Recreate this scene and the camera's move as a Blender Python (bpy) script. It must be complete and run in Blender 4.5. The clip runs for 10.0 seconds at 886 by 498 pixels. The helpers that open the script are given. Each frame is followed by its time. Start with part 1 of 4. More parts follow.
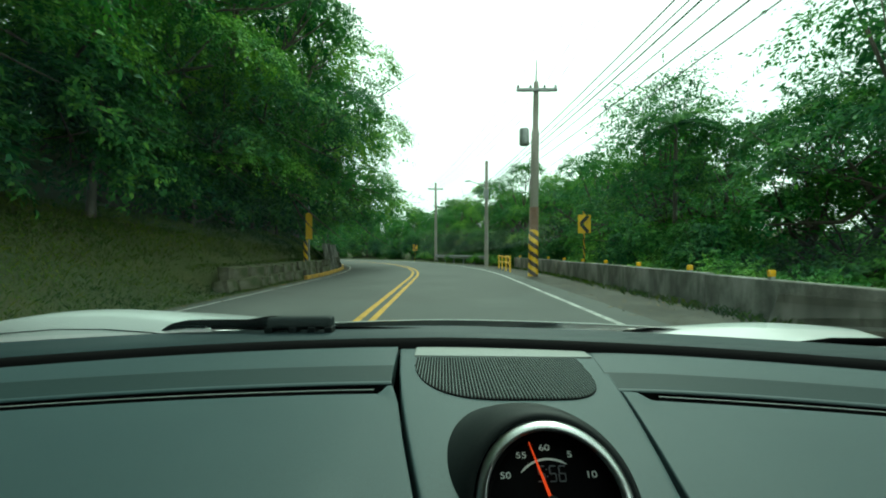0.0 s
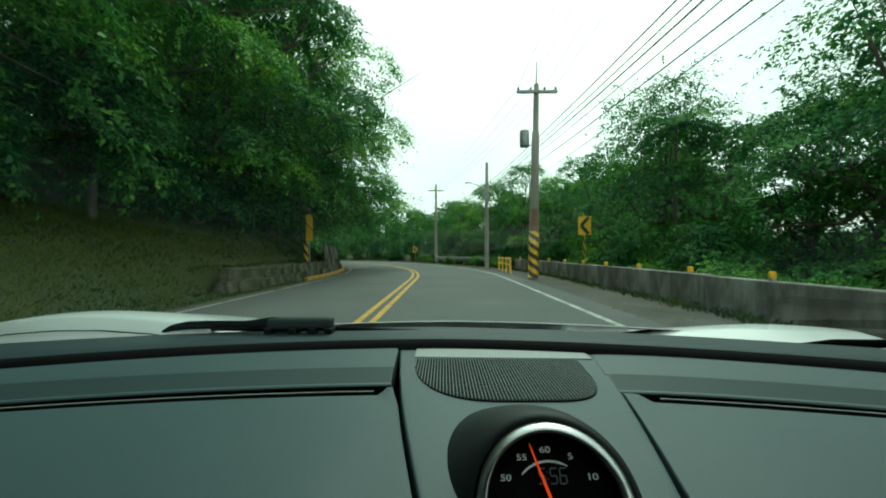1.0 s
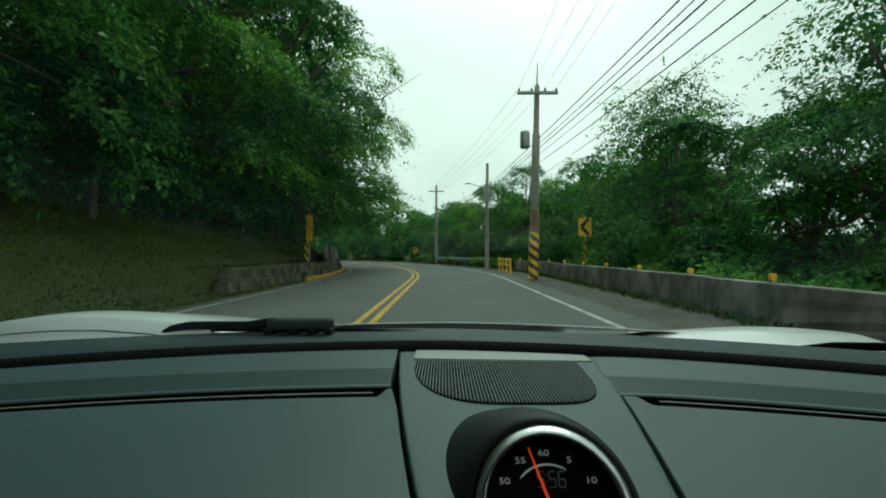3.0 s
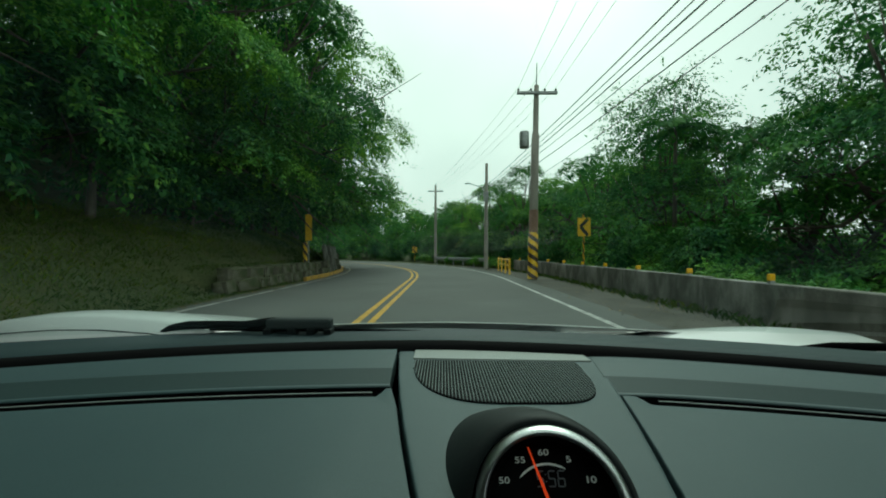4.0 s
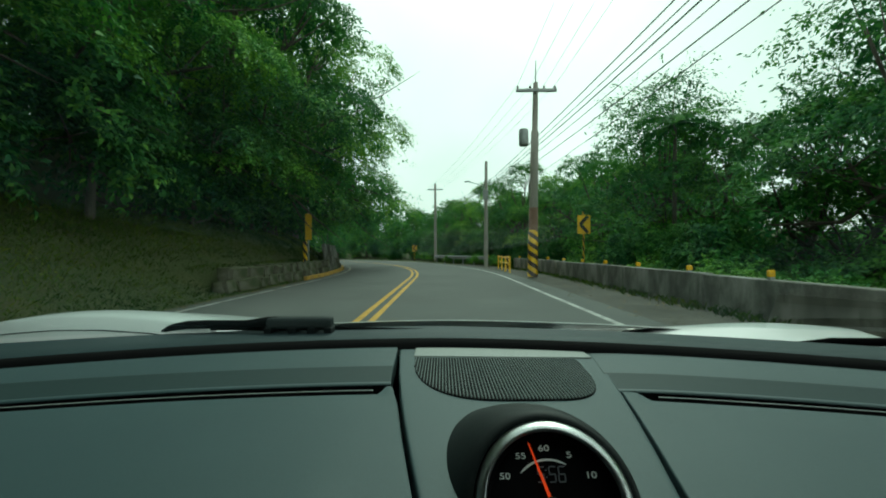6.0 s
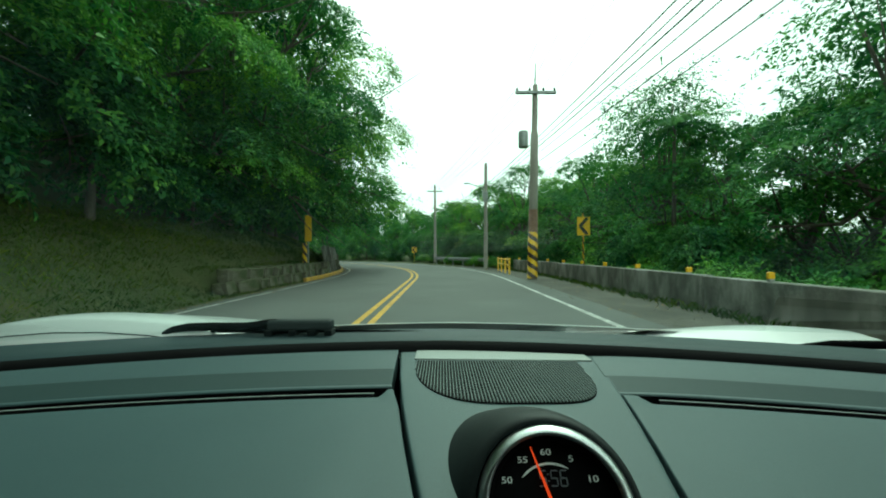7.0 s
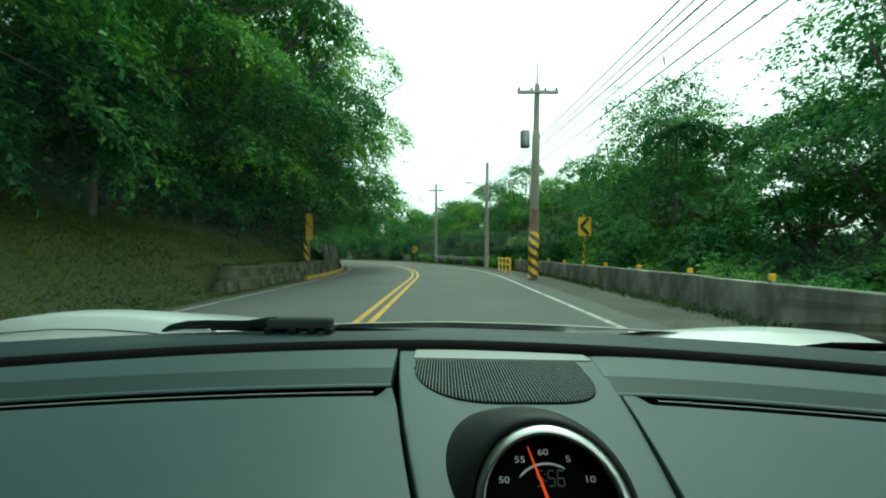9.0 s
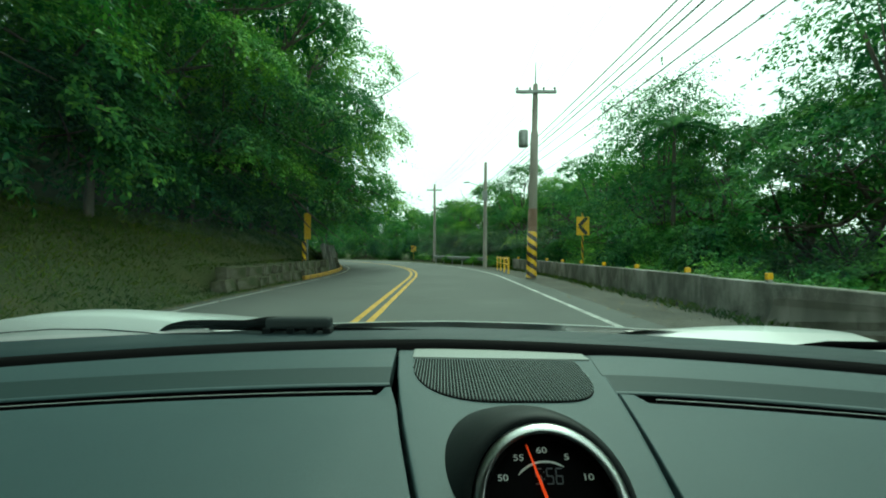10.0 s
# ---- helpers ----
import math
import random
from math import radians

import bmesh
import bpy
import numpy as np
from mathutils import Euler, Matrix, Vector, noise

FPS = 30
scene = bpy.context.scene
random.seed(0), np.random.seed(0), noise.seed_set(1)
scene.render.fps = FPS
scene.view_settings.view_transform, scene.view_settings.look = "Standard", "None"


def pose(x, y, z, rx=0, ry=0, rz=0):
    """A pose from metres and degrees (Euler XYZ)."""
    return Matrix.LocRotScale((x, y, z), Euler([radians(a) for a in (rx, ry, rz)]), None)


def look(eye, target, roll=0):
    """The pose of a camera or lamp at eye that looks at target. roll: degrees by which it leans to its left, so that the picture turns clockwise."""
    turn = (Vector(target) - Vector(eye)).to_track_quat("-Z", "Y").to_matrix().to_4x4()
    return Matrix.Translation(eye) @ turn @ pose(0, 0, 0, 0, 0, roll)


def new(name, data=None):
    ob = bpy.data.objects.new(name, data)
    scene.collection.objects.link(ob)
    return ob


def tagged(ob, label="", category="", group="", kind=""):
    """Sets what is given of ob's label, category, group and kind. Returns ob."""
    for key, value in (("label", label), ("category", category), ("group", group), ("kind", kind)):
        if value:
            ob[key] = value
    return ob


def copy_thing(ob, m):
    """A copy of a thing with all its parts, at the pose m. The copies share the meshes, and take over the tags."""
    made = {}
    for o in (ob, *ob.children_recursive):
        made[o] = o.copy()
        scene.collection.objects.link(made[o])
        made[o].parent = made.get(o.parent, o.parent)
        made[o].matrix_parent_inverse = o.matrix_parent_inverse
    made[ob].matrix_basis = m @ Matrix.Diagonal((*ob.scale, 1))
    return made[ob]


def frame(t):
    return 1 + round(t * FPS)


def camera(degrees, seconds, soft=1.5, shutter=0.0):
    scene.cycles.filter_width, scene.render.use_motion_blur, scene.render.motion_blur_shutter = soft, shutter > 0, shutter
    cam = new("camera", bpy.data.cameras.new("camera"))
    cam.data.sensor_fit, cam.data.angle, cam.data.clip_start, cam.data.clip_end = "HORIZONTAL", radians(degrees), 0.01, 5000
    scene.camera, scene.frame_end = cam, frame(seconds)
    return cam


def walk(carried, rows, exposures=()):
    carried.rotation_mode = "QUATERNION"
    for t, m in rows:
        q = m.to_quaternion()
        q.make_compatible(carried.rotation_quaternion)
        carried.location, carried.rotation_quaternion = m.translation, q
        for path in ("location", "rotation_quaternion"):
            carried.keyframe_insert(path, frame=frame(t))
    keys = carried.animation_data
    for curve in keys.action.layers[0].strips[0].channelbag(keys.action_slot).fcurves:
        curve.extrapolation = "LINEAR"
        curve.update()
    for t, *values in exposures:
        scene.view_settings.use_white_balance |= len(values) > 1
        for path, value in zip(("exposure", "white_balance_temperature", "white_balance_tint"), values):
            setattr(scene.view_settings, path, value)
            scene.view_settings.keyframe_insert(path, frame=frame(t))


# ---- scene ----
PATH = [
    (0.0, pose(-0.0012, -0.0007, 1.1005, 90.24, 0.24, 0.06)),
    (0.5, pose(-0.0016, -0.0011, 1.1022, 90.48, 0.15, 0.00)),
    (1.0, pose(-0.0010, 0.0006, 1.0997, 90.49, 0.23, 0.10)),
    (1.5, pose(0.0010, 0.0012, 1.1008, 90.67, 0.21, 0.21)),
    (2.0, pose(-0.0000, 0.0005, 1.1009, 90.68, 0.20, 0.18)),
    (3.5, pose(-0.0007, 0.0005, 1.1012, 90.56, -0.07, 0.08)),
    (4.0, pose(-0.0011, 0.0003, 1.1010, 90.57, -0.07, -0.00)),
    (4.5, pose(-0.0006, 0.0001, 1.0999, 90.42, 0.06, 0.04)),
    (5.0, pose(0.0000, 0.0000, 1.1000, 90.52, -0.00, 0.00)),
    (5.5, pose(-0.0001, -0.0001, 1.1001, 90.23, 0.30, 0.02)),
    (7.0, pose(-0.0026, -0.0014, 1.1021, 90.58, 0.26, -0.05)),
    (7.5, pose(-0.0021, -0.0019, 1.1032, 90.43, 0.37, -0.03)),
    (8.0, pose(-0.0012, -0.0002, 1.1022, 90.65, 0.12, 0.11)),
    (8.5, pose(-0.0010, -0.0002, 1.1025, 90.65, -0.08, 0.06)),
    (9.0, pose(-0.0010, -0.0010, 1.1020, 90.47, -0.11, 0.08)),
    (9.5, pose(-0.0000, 0.0003, 1.1006, 90.45, 0.04, 0.03)),
    (10.0, pose(-0.0015, -0.0022, 1.1019, 90.40, -0.09, -0.16)),
]
EXPOSURES = [(0.0, 0.14, 6200, -34), (0.7, 0.06, 6200, -32), (1.5, -0.36, 6200, -27), (3.4, -0.52, 6200, -25), (5.5, -0.5, 6200, -25),
             (7.0, 0.15, 6150, -36), (8.5, 0.2, 6150, -36), (10.0, 0.15, 6150, -38)]
cam = camera(100.0, 10.0, soft=1.95)
walk(cam, PATH, EXPOSURES)

# ---------------------------------------------------------------- sky and sun
SUN_ELEVATION, SUN_TURN = 52.0, 15.0
world = bpy.data.worlds.new("overcast_sky")
scene.world = world
world.use_nodes = True
wn = world.node_tree
wn.nodes.clear()
sky = wn.nodes.new("ShaderNodeTexSky")
sky.sky_type = "NISHITA"
sky.sun_disc = False
sky.sun_elevation, sky.sun_rotation = radians(SUN_ELEVATION), radians(SUN_TURN)
sky.air_density, sky.dust_density = 1.0, 4.0
grey = wn.nodes.new("ShaderNodeHueSaturation")
grey.inputs["Saturation"].default_value = 0.25
cloud = wn.nodes.new("ShaderNodeTexNoise")
cloud.inputs["Scale"].default_value, cloud.inputs["Detail"].default_value = 2.2, 4.0
cloud_ramp = wn.nodes.new("ShaderNodeValToRGB")
cloud_ramp.color_ramp.elements[0].position, cloud_ramp.color_ramp.elements[0].color = 0.34, (0.77, 0.74, 0.765, 1)
cloud_ramp.color_ramp.elements[1].position, cloud_ramp.color_ramp.elements[1].color = 0.68, (1.06, 0.985, 1.02, 1)
coords = wn.nodes.new("ShaderNodeTexCoord")
bg_sky, bg_cloud = wn.nodes.new("ShaderNodeBackground"), wn.nodes.new("ShaderNodeBackground")
bg_sky.inputs["Strength"].default_value = 0.05
bg_cloud.inputs["Strength"].default_value = 1.22
both, wout = wn.nodes.new("ShaderNodeAddShader"), wn.nodes.new("ShaderNodeOutputWorld")
wn.links.new(sky.outputs[0], grey.inputs["Color"])
wn.links.new(grey.outputs[0], bg_sky.inputs[0])
wn.links.new(coords.outputs["Generated"], cloud.inputs["Vector"])
wn.links.new(cloud.outputs["Fac"], cloud_ramp.inputs[0])
wn.links.new(cloud_ramp.outputs[0], bg_cloud.inputs[0])
wn.links.new(bg_sky.outputs[0], both.inputs[0])
wn.links.new(bg_cloud.outputs[0], both.inputs[1])
wn.links.new(both.outputs[0], wout.inputs[0])

sun_data = bpy.data.lights.new("sun", "SUN")
sun_data.energy, sun_data.angle, sun_data.color = 1.5, radians(25), (1.0, 0.985, 0.95)
sun = new("sun", sun_data)
se, sr = radians(SUN_ELEVATION), radians(SUN_TURN)
sun.matrix_world = look((0, 0, 60), Vector((0, 0, 60)) - Vector((math.sin(sr) * math.cos(se), math.cos(sr) * math.cos(se), math.sin(se))))


# ---------------------------------------------------------------- materials
def mat_base(name):
    m = bpy.data.materials.new(name)
    m.use_nodes = True
    nt = m.node_tree
    return m, nt, nt.nodes["Principled BSDF"]


def ramp_node(nt, stops):
    r = nt.nodes.new("ShaderNodeValToRGB")
    e = r.color_ramp.elements
    while len(e) < len(stops):
        e.new(0.5)
    for el, (p, c) in zip(e, stops):
        el.position, el.color = p, (*c, 1)
    return r


def noise_node(nt, scale, detail=4, rough=0.55, stretch=None):
    tc = nt.nodes.new("ShaderNodeTexCoord")
    n = nt.nodes.new("ShaderNodeTexNoise")
    n.inputs["Scale"].default_value, n.inputs["Detail"].default_value, n.inputs["Roughness"].default_value = scale, detail, rough
    if stretch:
        mp = nt.nodes.new("ShaderNodeMapping")
        mp.inputs["Scale"].default_value = stretch
        nt.links.new(tc.outputs["Object"], mp.inputs["Vector"])
        nt.links.new(mp.outputs[0], n.inputs["Vector"])
    else:
        nt.links.new(tc.outputs["Object"], n.inputs["Vector"])
    return n


def mix_node(nt, kind, fac, a, b):
    m = nt.nodes.new("ShaderNodeMix")
    m.data_type, m.blend_type = "RGBA", kind
    if hasattr(fac, "links"):
        nt.links.new(fac, m.inputs[0])
    else:
        m.inputs[0].default_value = fac
    nt.links.new(a, m.inputs[6])
    nt.links.new(b, m.inputs[7])
    return m.outputs[2]


def surface(name, stops, coarse=1.0, fine=40.0, rough=0.7, metal=0.0, bump=0.2, bump_scale=None, spec=0.5, stretch=None, depth=0.01):
    """A painted, mineral or moulded surface: coarse stains and fine grain in the colour, fine relief."""
    m, nt, p = mat_base(name)
    n1, n2 = noise_node(nt, coarse, 5, 0.6, stretch), noise_node(nt, fine, 3, 0.6)
    r = ramp_node(nt, stops)
    nt.links.new(n1.outputs["Fac"], r.inputs[0])
    g = ramp_node(nt, [(0.3, (0.72, 0.72, 0.72)), (0.7, (1.15, 1.15, 1.15))])
    nt.links.new(n2.outputs["Fac"], g.inputs[0])
    nt.links.new(mix_node(nt, "MULTIPLY", 0.8, r.outputs[0], g.outputs[0]), p.inputs["Base Color"])
    p.inputs["Roughness"].default_value, p.inputs["Metallic"].default_value = rough, metal
    p.inputs["Specular IOR Level"].default_value = spec
    if bump:
        b = nt.nodes.new("ShaderNodeBump")
        b.inputs["Strength"].default_value, b.inputs["Distance"].default_value = bump, depth
        n3 = noise_node(nt, bump_scale or fine, 4, 0.6)
        nt.links.new(n3.outputs["Fac"], b.inputs["Height"])
        nt.links.new(b.outputs[0], p.inputs["Normal"])
    return m


def leaf_material(name, dark, mid, light):
    m, nt, p = mat_base(name)
    geo, info = nt.nodes.new("ShaderNodeNewGeometry"), nt.nodes.new("ShaderNodeObjectInfo")
    r = ramp_node(nt, [(0.0, dark), (0.55, mid), (1.0, light)])
    nt.links.new(geo.outputs["Random Per Island"], r.inputs[0])
    n = noise_node(nt, 0.6, 3)
    patch = ramp_node(nt, [(0.38, (0.50, 0.66, 0.80)), (0.62, (1.6, 1.38, 0.9))])
    nt.links.new(n.outputs["Fac"], patch.inputs[0])
    tint = ramp_node(nt, [(0.0, (0.8, 0.88, 0.9)), (1.0, (1.2, 1.1, 0.95))])
    nt.links.new(info.outputs["Random"], tint.inputs[0])
    c = mix_node(nt, "MULTIPLY", 1.0, r.outputs[0], patch.outputs[0])
    c = mix_node(nt, "MULTIPLY", 1.0, c, tint.outputs[0])
    nt.links.new(c, p.inputs["Base Color"])
    p.inputs["Roughness"].default_value = 0.6
    p.inputs["Specular IOR Level"].default_value = 0.14
    tr, mx = nt.nodes.new("ShaderNodeBsdfTranslucent"), nt.nodes.new("ShaderNodeMixShader")
    nt.links.new(c, tr.inputs["Color"])
    mx.inputs[0].default_value = 0.28
    nt.links.new(p.outputs[0], mx.inputs[1])
    nt.links.new(tr.outputs[0], mx.inputs[2])
    nt.links.new(mx.outputs[0], nt.nodes["Material Output"].inputs["Surface"])
    return m


def stripe_material(name, pitch, twist):
    """Yellow and black warning bands that wind round a post."""
    m, nt, p = mat_base(name)
    tc, sep = nt.nodes.new("ShaderNodeTexCoord"), nt.nodes.new("ShaderNodeSeparateXYZ")
    nt.links.new(tc.outputs["Object"], sep.inputs[0])

    def calc(op, a, b):
        k = nt.nodes.new("ShaderNodeMath")
        k.operation = op
        for i, v in enumerate((a, b)):
            if hasattr(v, "links"):
                nt.links.new(v, k.inputs[i])
            else:
                k.inputs[i].default_value = v
        return k.outputs[0]
    angle = calc("DIVIDE", calc("ARCTAN2", sep.outputs[1], sep.outputs[0]), 2 * math.pi)
    turn = calc("FRACT", calc("ADD", calc("DIVIDE", sep.outputs[2], pitch), calc("MULTIPLY", angle, twist)), 0.0)
    step = calc("GREATER_THAN", turn, 0.5)
    dirt = noise_node(nt, 9, 4)
    yellow = ramp_node(nt, [(0.3, (0.55, 0.30, 0.015)), (0.6, (0.78, 0.50, 0.02))])
    black = ramp_node(nt, [(0.3, (0.03, 0.022, 0.018)), (0.7, (0.07, 0.045, 0.035))])
    for r in (yellow, black):
        nt.links.new(dirt.outputs["Fac"], r.inputs[0])
    nt.links.new(mix_node(nt, "MIX", step, yellow.outputs[0], black.outputs[0]), p.inputs["Base Color"])
    p.inputs["Roughness"].default_value = 0.45
    return m


ASPHALT = surface("asphalt", [(0.3, (0.080, 0.083, 0.080)), (0.55, (0.102, 0.105, 0.101)), (0.75, (0.13, 0.13, 0.124))], 0.35, 60, 0.85, bump=0.5, bump_scale=90, depth=0.004)
YELLOW_PAINT = surface("yellow_road_paint", [(0.3, (0.42, 0.24, 0.03)), (0.6, (0.62, 0.36, 0.04))], 3.0, 45, 0.7, bump=0.3, depth=0.003)
WHITE_PAINT = surface("white_road_paint", [(0.32, (0.24, 0.24, 0.23)), (0.6, (0.52, 0.52, 0.50))], 2.5, 40, 0.7, bump=0.3, depth=0.003)
FADED_PAINT = surface("faded_road_paint", [(0.36, (0.12, 0.12, 0.115)), (0.5, (0.40, 0.40, 0.38))], 1.6, 40, 0.8, bump=0.3, depth=0.003)
KERB_PAINT = surface("worn_kerb_paint", [(0.35, (0.20, 0.17, 0.12)), (0.5, (0.45, 0.27, 0.05)), (0.7, (0.58, 0.35, 0.05))], 2.2, 30, 0.85, bump=0.4, depth=0.006)
SOIL = surface("soil_and_litter", [(0.25, (0.050, 0.05, 0.018)), (0.5, (0.058, 0.076, 0.022)), (0.75, (0.09, 0.086, 0.036))], 0.7, 18, 0.95, bump=0.8, bump_scale=14, depth=0.05)
SHOULDER = surface("dusty_shoulder", [(0.3, (0.055, 0.052, 0.044)), (0.55, (0.085, 0.08, 0.068)), (0.75, (0.13, 0.12, 0.10))], 0.8, 30, 0.95, bump=0.6, bump_scale=30, depth=0.02)
CONCRETE = surface("weathered_concrete", [(0.30, (0.055, 0.058, 0.046)), (0.44, (0.13, 0.13, 0.11)), (0.54, (0.25, 0.245, 0.22)), (0.66, (0.33, 0.325, 0.30)), (0.8, (0.42, 0.41, 0.38))], 2.1, 26, 0.9, bump=0.5, bump_scale=30, depth=0.01, stretch=(1, 0.8, 0.35))
STONE = surface("mossy_stone", [(0.34, (0.045, 0.07, 0.022)), (0.48, (0.075, 0.085, 0.04)), (0.6, (0.14, 0.135, 0.10)), (0.78, (0.21, 0.20, 0.165))], 0.9, 14, 0.95, bump=0.6, bump_scale=14, depth=0.03)
POLE_CONCRETE = surface("pole_concrete", [(0.3, (0.24, 0.22, 0.19)), (0.7, (0.36, 0.33, 0.29))], 3.0, 40, 0.85, bump=0.2, stretch=(1, 1, 0.2))
POLE_BROWN = surface("stained_pole_sleeve", [(0.3, (0.10, 0.055, 0.035)), (0.7, (0.19, 0.115, 0.075))], 3.0, 40, 0.8, bump=0.2)
STEEL = surface("galvanised_steel", [(0.3, (0.25, 0.26, 0.26)), (0.7, (0.38, 0.39, 0.38))], 6, 60, 0.5, metal=0.6, bump=0.05)
CABLE = surface("black_cable", [(0.3, (0.025, 0.026, 0.028)), (0.7, (0.05, 0.05, 0.052))], 6, 60, 0.6, bump=0)
REFLECTOR = surface("amber_reflector", [(0.3, (0.78, 0.42, 0.01)), (0.7, (0.88, 0.54, 0.02))], 20, 90, 0.25, bump=0.1)
SIGN_YELLOW = surface("yellow_sign_sheet", [(0.3, (0.70, 0.40, 0.01)), (0.7, (0.82, 0.52, 0.02))], 6, 60, 0.4, bump=0)
SIGN_BLACK = surface("black_sign_print", [(0.3, (0.015, 0.015, 0.015)), (0.7, (0.03, 0.03, 0.03))], 6, 60, 0.5, bump=0)
BARK = surface("bark", [(0.3, (0.055, 0.045, 0.035)), (0.7, (0.14, 0.12, 0.095))], 5, 40, 0.95, bump=0.8, bump_scale=22, depth=0.03, stretch=(1, 1, 0.25))
STRIPES = stripe_material("warning_stripes", 0.40, 2.0)
LEAF = leaf_material("leaf_green", (0.044, 0.138, 0.036), (0.068, 0.205, 0.044), (0.11, 0.27, 0.052))
LEAF_DEEP = leaf_material("leaf_deep_green", (0.023, 0.086, 0.034), (0.048, 0.148, 0.043), (0.105, 0.24, 0.055))
LEAF_FRESH = leaf_material("leaf_fresh_green", (0.090, 0.225, 0.045), (0.135, 0.31, 0.060), (0.20, 0.40, 0.085))
GRASS = leaf_material("grass_blade", (0.036, 0.078, 0.014), (0.060, 0.112, 0.020), (0.100, 0.135, 0.032))
DRY_LEAF = leaf_material("dry_leaf", (0.10, 0.07, 0.03), (0.18, 0.12, 0.05), (0.30, 0.22, 0.10))

DASH = surface("soft_dash_vinyl", [(0.3, (0.0275, 0.054, 0.061)), (0.7, (0.034, 0.064, 0.071))], 2.5, 900, 0.58, bump=0.25, bump_scale=1400, depth=0.0006, spec=0.52)
DASH_BAND = surface("smooth_dash_band", [(0.3, (0.021, 0.039, 0.041)), (0.7, (0.027, 0.046, 0.048))], 2.5, 900, 0.6, bump=0.15, bump_scale=1400, depth=0.0005, spec=0.25)
DASH_LIGHT = surface("pale_grey_trim", [(0.3, (0.23, 0.25, 0.24)), (0.7, (0.26, 0.28, 0.27))], 4, 600, 0.5, bump=0.1, depth=0.0005)
RUBBER = surface("black_rubber", [(0.3, (0.003, 0.003, 0.0033)), (0.7, (0.0055, 0.0055, 0.006))], 8, 300, 0.95, bump=0.1, depth=0.001, spec=0.03)
DARK_PLASTIC = surface("dark_plastic", [(0.3, (0.008, 0.012, 0.013)), (0.7, (0.014, 0.019, 0.020))], 8, 500, 0.6, bump=0.1, depth=0.0008, spec=0.25)
COWL = surface("cowl_plastic", [(0.3, (0.016, 0.031, 0.036)), (0.7, (0.026, 0.044, 0.050))], 5, 300, 0.6, bump=0.15, depth=0.001, spec=0.25)
GRILLE = surface("speaker_grille", [(0.3, (0.15, 0.19, 0.19)), (0.7, (0.19, 0.23, 0.228))], 8, 500, 0.5, bump=0.05, spec=0.3)
CHROME = surface("brushed_chrome", [(0.3, (0.50, 0.52, 0.52)), (0.7, (0.68, 0.70, 0.70))], 30, 900, 0.28, metal=1.0, bump=0.15, depth=0.0006)
DIAL = surface("dial_black", [(0.3, (0.004, 0.004, 0.005)), (0.7, (0.007, 0.007, 0.008))], 30, 900, 0.8, bump=0, spec=0.08)
PRINT = surface("dial_print_white", [(0.3, (0.66, 0.68, 0.68)), (0.7, (0.76, 0.78, 0.78))], 30, 900, 0.5, bump=0)
SEGMENT = surface("display_segment_grey", [(0.3, (0.16, 0.17, 0.20)), (0.7, (0.22, 0.23, 0.26))], 30, 900, 0.5, bump=0)
NEEDLE = surface("needle_orange_red", [(0.3, (0.85, 0.07, 0.02)), (0.7, (0.95, 0.11, 0.03))], 30, 900, 0.4, bump=0)
LINER = surface("cabin_liner", [(0.3, (0.05, 0.05, 0.05)), (0.7, (0.07, 0.07, 0.07))], 4, 300, 0.9, bump=0.1)


def lit_from_behind(m, colour, strength):
    """The dial's lamps shine faintly through its needle and print."""
    p = m.node_tree.nodes["Principled BSDF"]
    p.inputs["Emission Color"].default_value = (*colour, 1)
    p.inputs["Emission Strength"].default_value = strength


lit_from_behind(NEEDLE, (1.0, 0.06, 0.015), 0.55)
lit_from_behind(PRINT, (1.0, 1.0, 0.97), 0.10)


def paint_material(name):
    m, nt, p = mat_base(name)
    n = noise_node(nt, 2.5, 4)
    r = ramp_node(nt, [(0.3, (0.58, 0.61, 0.61)), (0.7, (0.64, 0.67, 0.67))])
    nt.links.new(n.outputs["Fac"], r.inputs[0])
    nt.links.new(r.outputs[0], p.inputs["Base Color"])
    p.inputs["Roughness"].default_value = 0.35
    p.inputs["Coat Weight"].default_value, p.inputs["Coat Roughness"].default_value = 0.6, 0.04
    return m


def pane_material(name):
    """Laminated glass: clear, faintly green, with a reflection on its skin."""
    m, nt, p = mat_base(name)
    nt.nodes.remove(p)
    clear, gloss = nt.nodes.new("ShaderNodeBsdfTransparent"), nt.nodes.new("ShaderNodeBsdfGlossy")
    clear.inputs["Color"].default_value = (0.925, 0.975, 0.96, 1)
    gloss.inputs["Roughness"].default_value = 0.015
    fr, mx = nt.nodes.new("ShaderNodeFresnel"), nt.nodes.new("ShaderNodeMixShader")
    fr.inputs["IOR"].default_value = 1.5
    nt.links.new(fr.outputs[0], mx.inputs[0])
    nt.links.new(clear.outputs[0], mx.inputs[1])
    nt.links.new(gloss.outputs[0], mx.inputs[2])
    nt.links.new(mx.outputs[0], nt.nodes["Material Output"].inputs["Surface"])
    return m


CAR_PAINT, PANE = paint_material("white_car_paint"), pane_material("windscreen_glass")


# ---------------------------------------------------------------- mesh helpers
def mesh_object(name, verts, faces, material, parent=None, label="", smooth=False):
    me = bpy.data.meshes.new(name)
    me.from_pydata([tuple(v) for v in verts], [], faces)
    me.materials.append(material)
    if smooth:
        me.polygons.foreach_set("use_smooth", [True] * len(me.polygons))
    me.update()
    ob = new(name, me)
    if parent is not None:
        ob.parent = parent
    if label:
        ob["label"] = label
    return ob


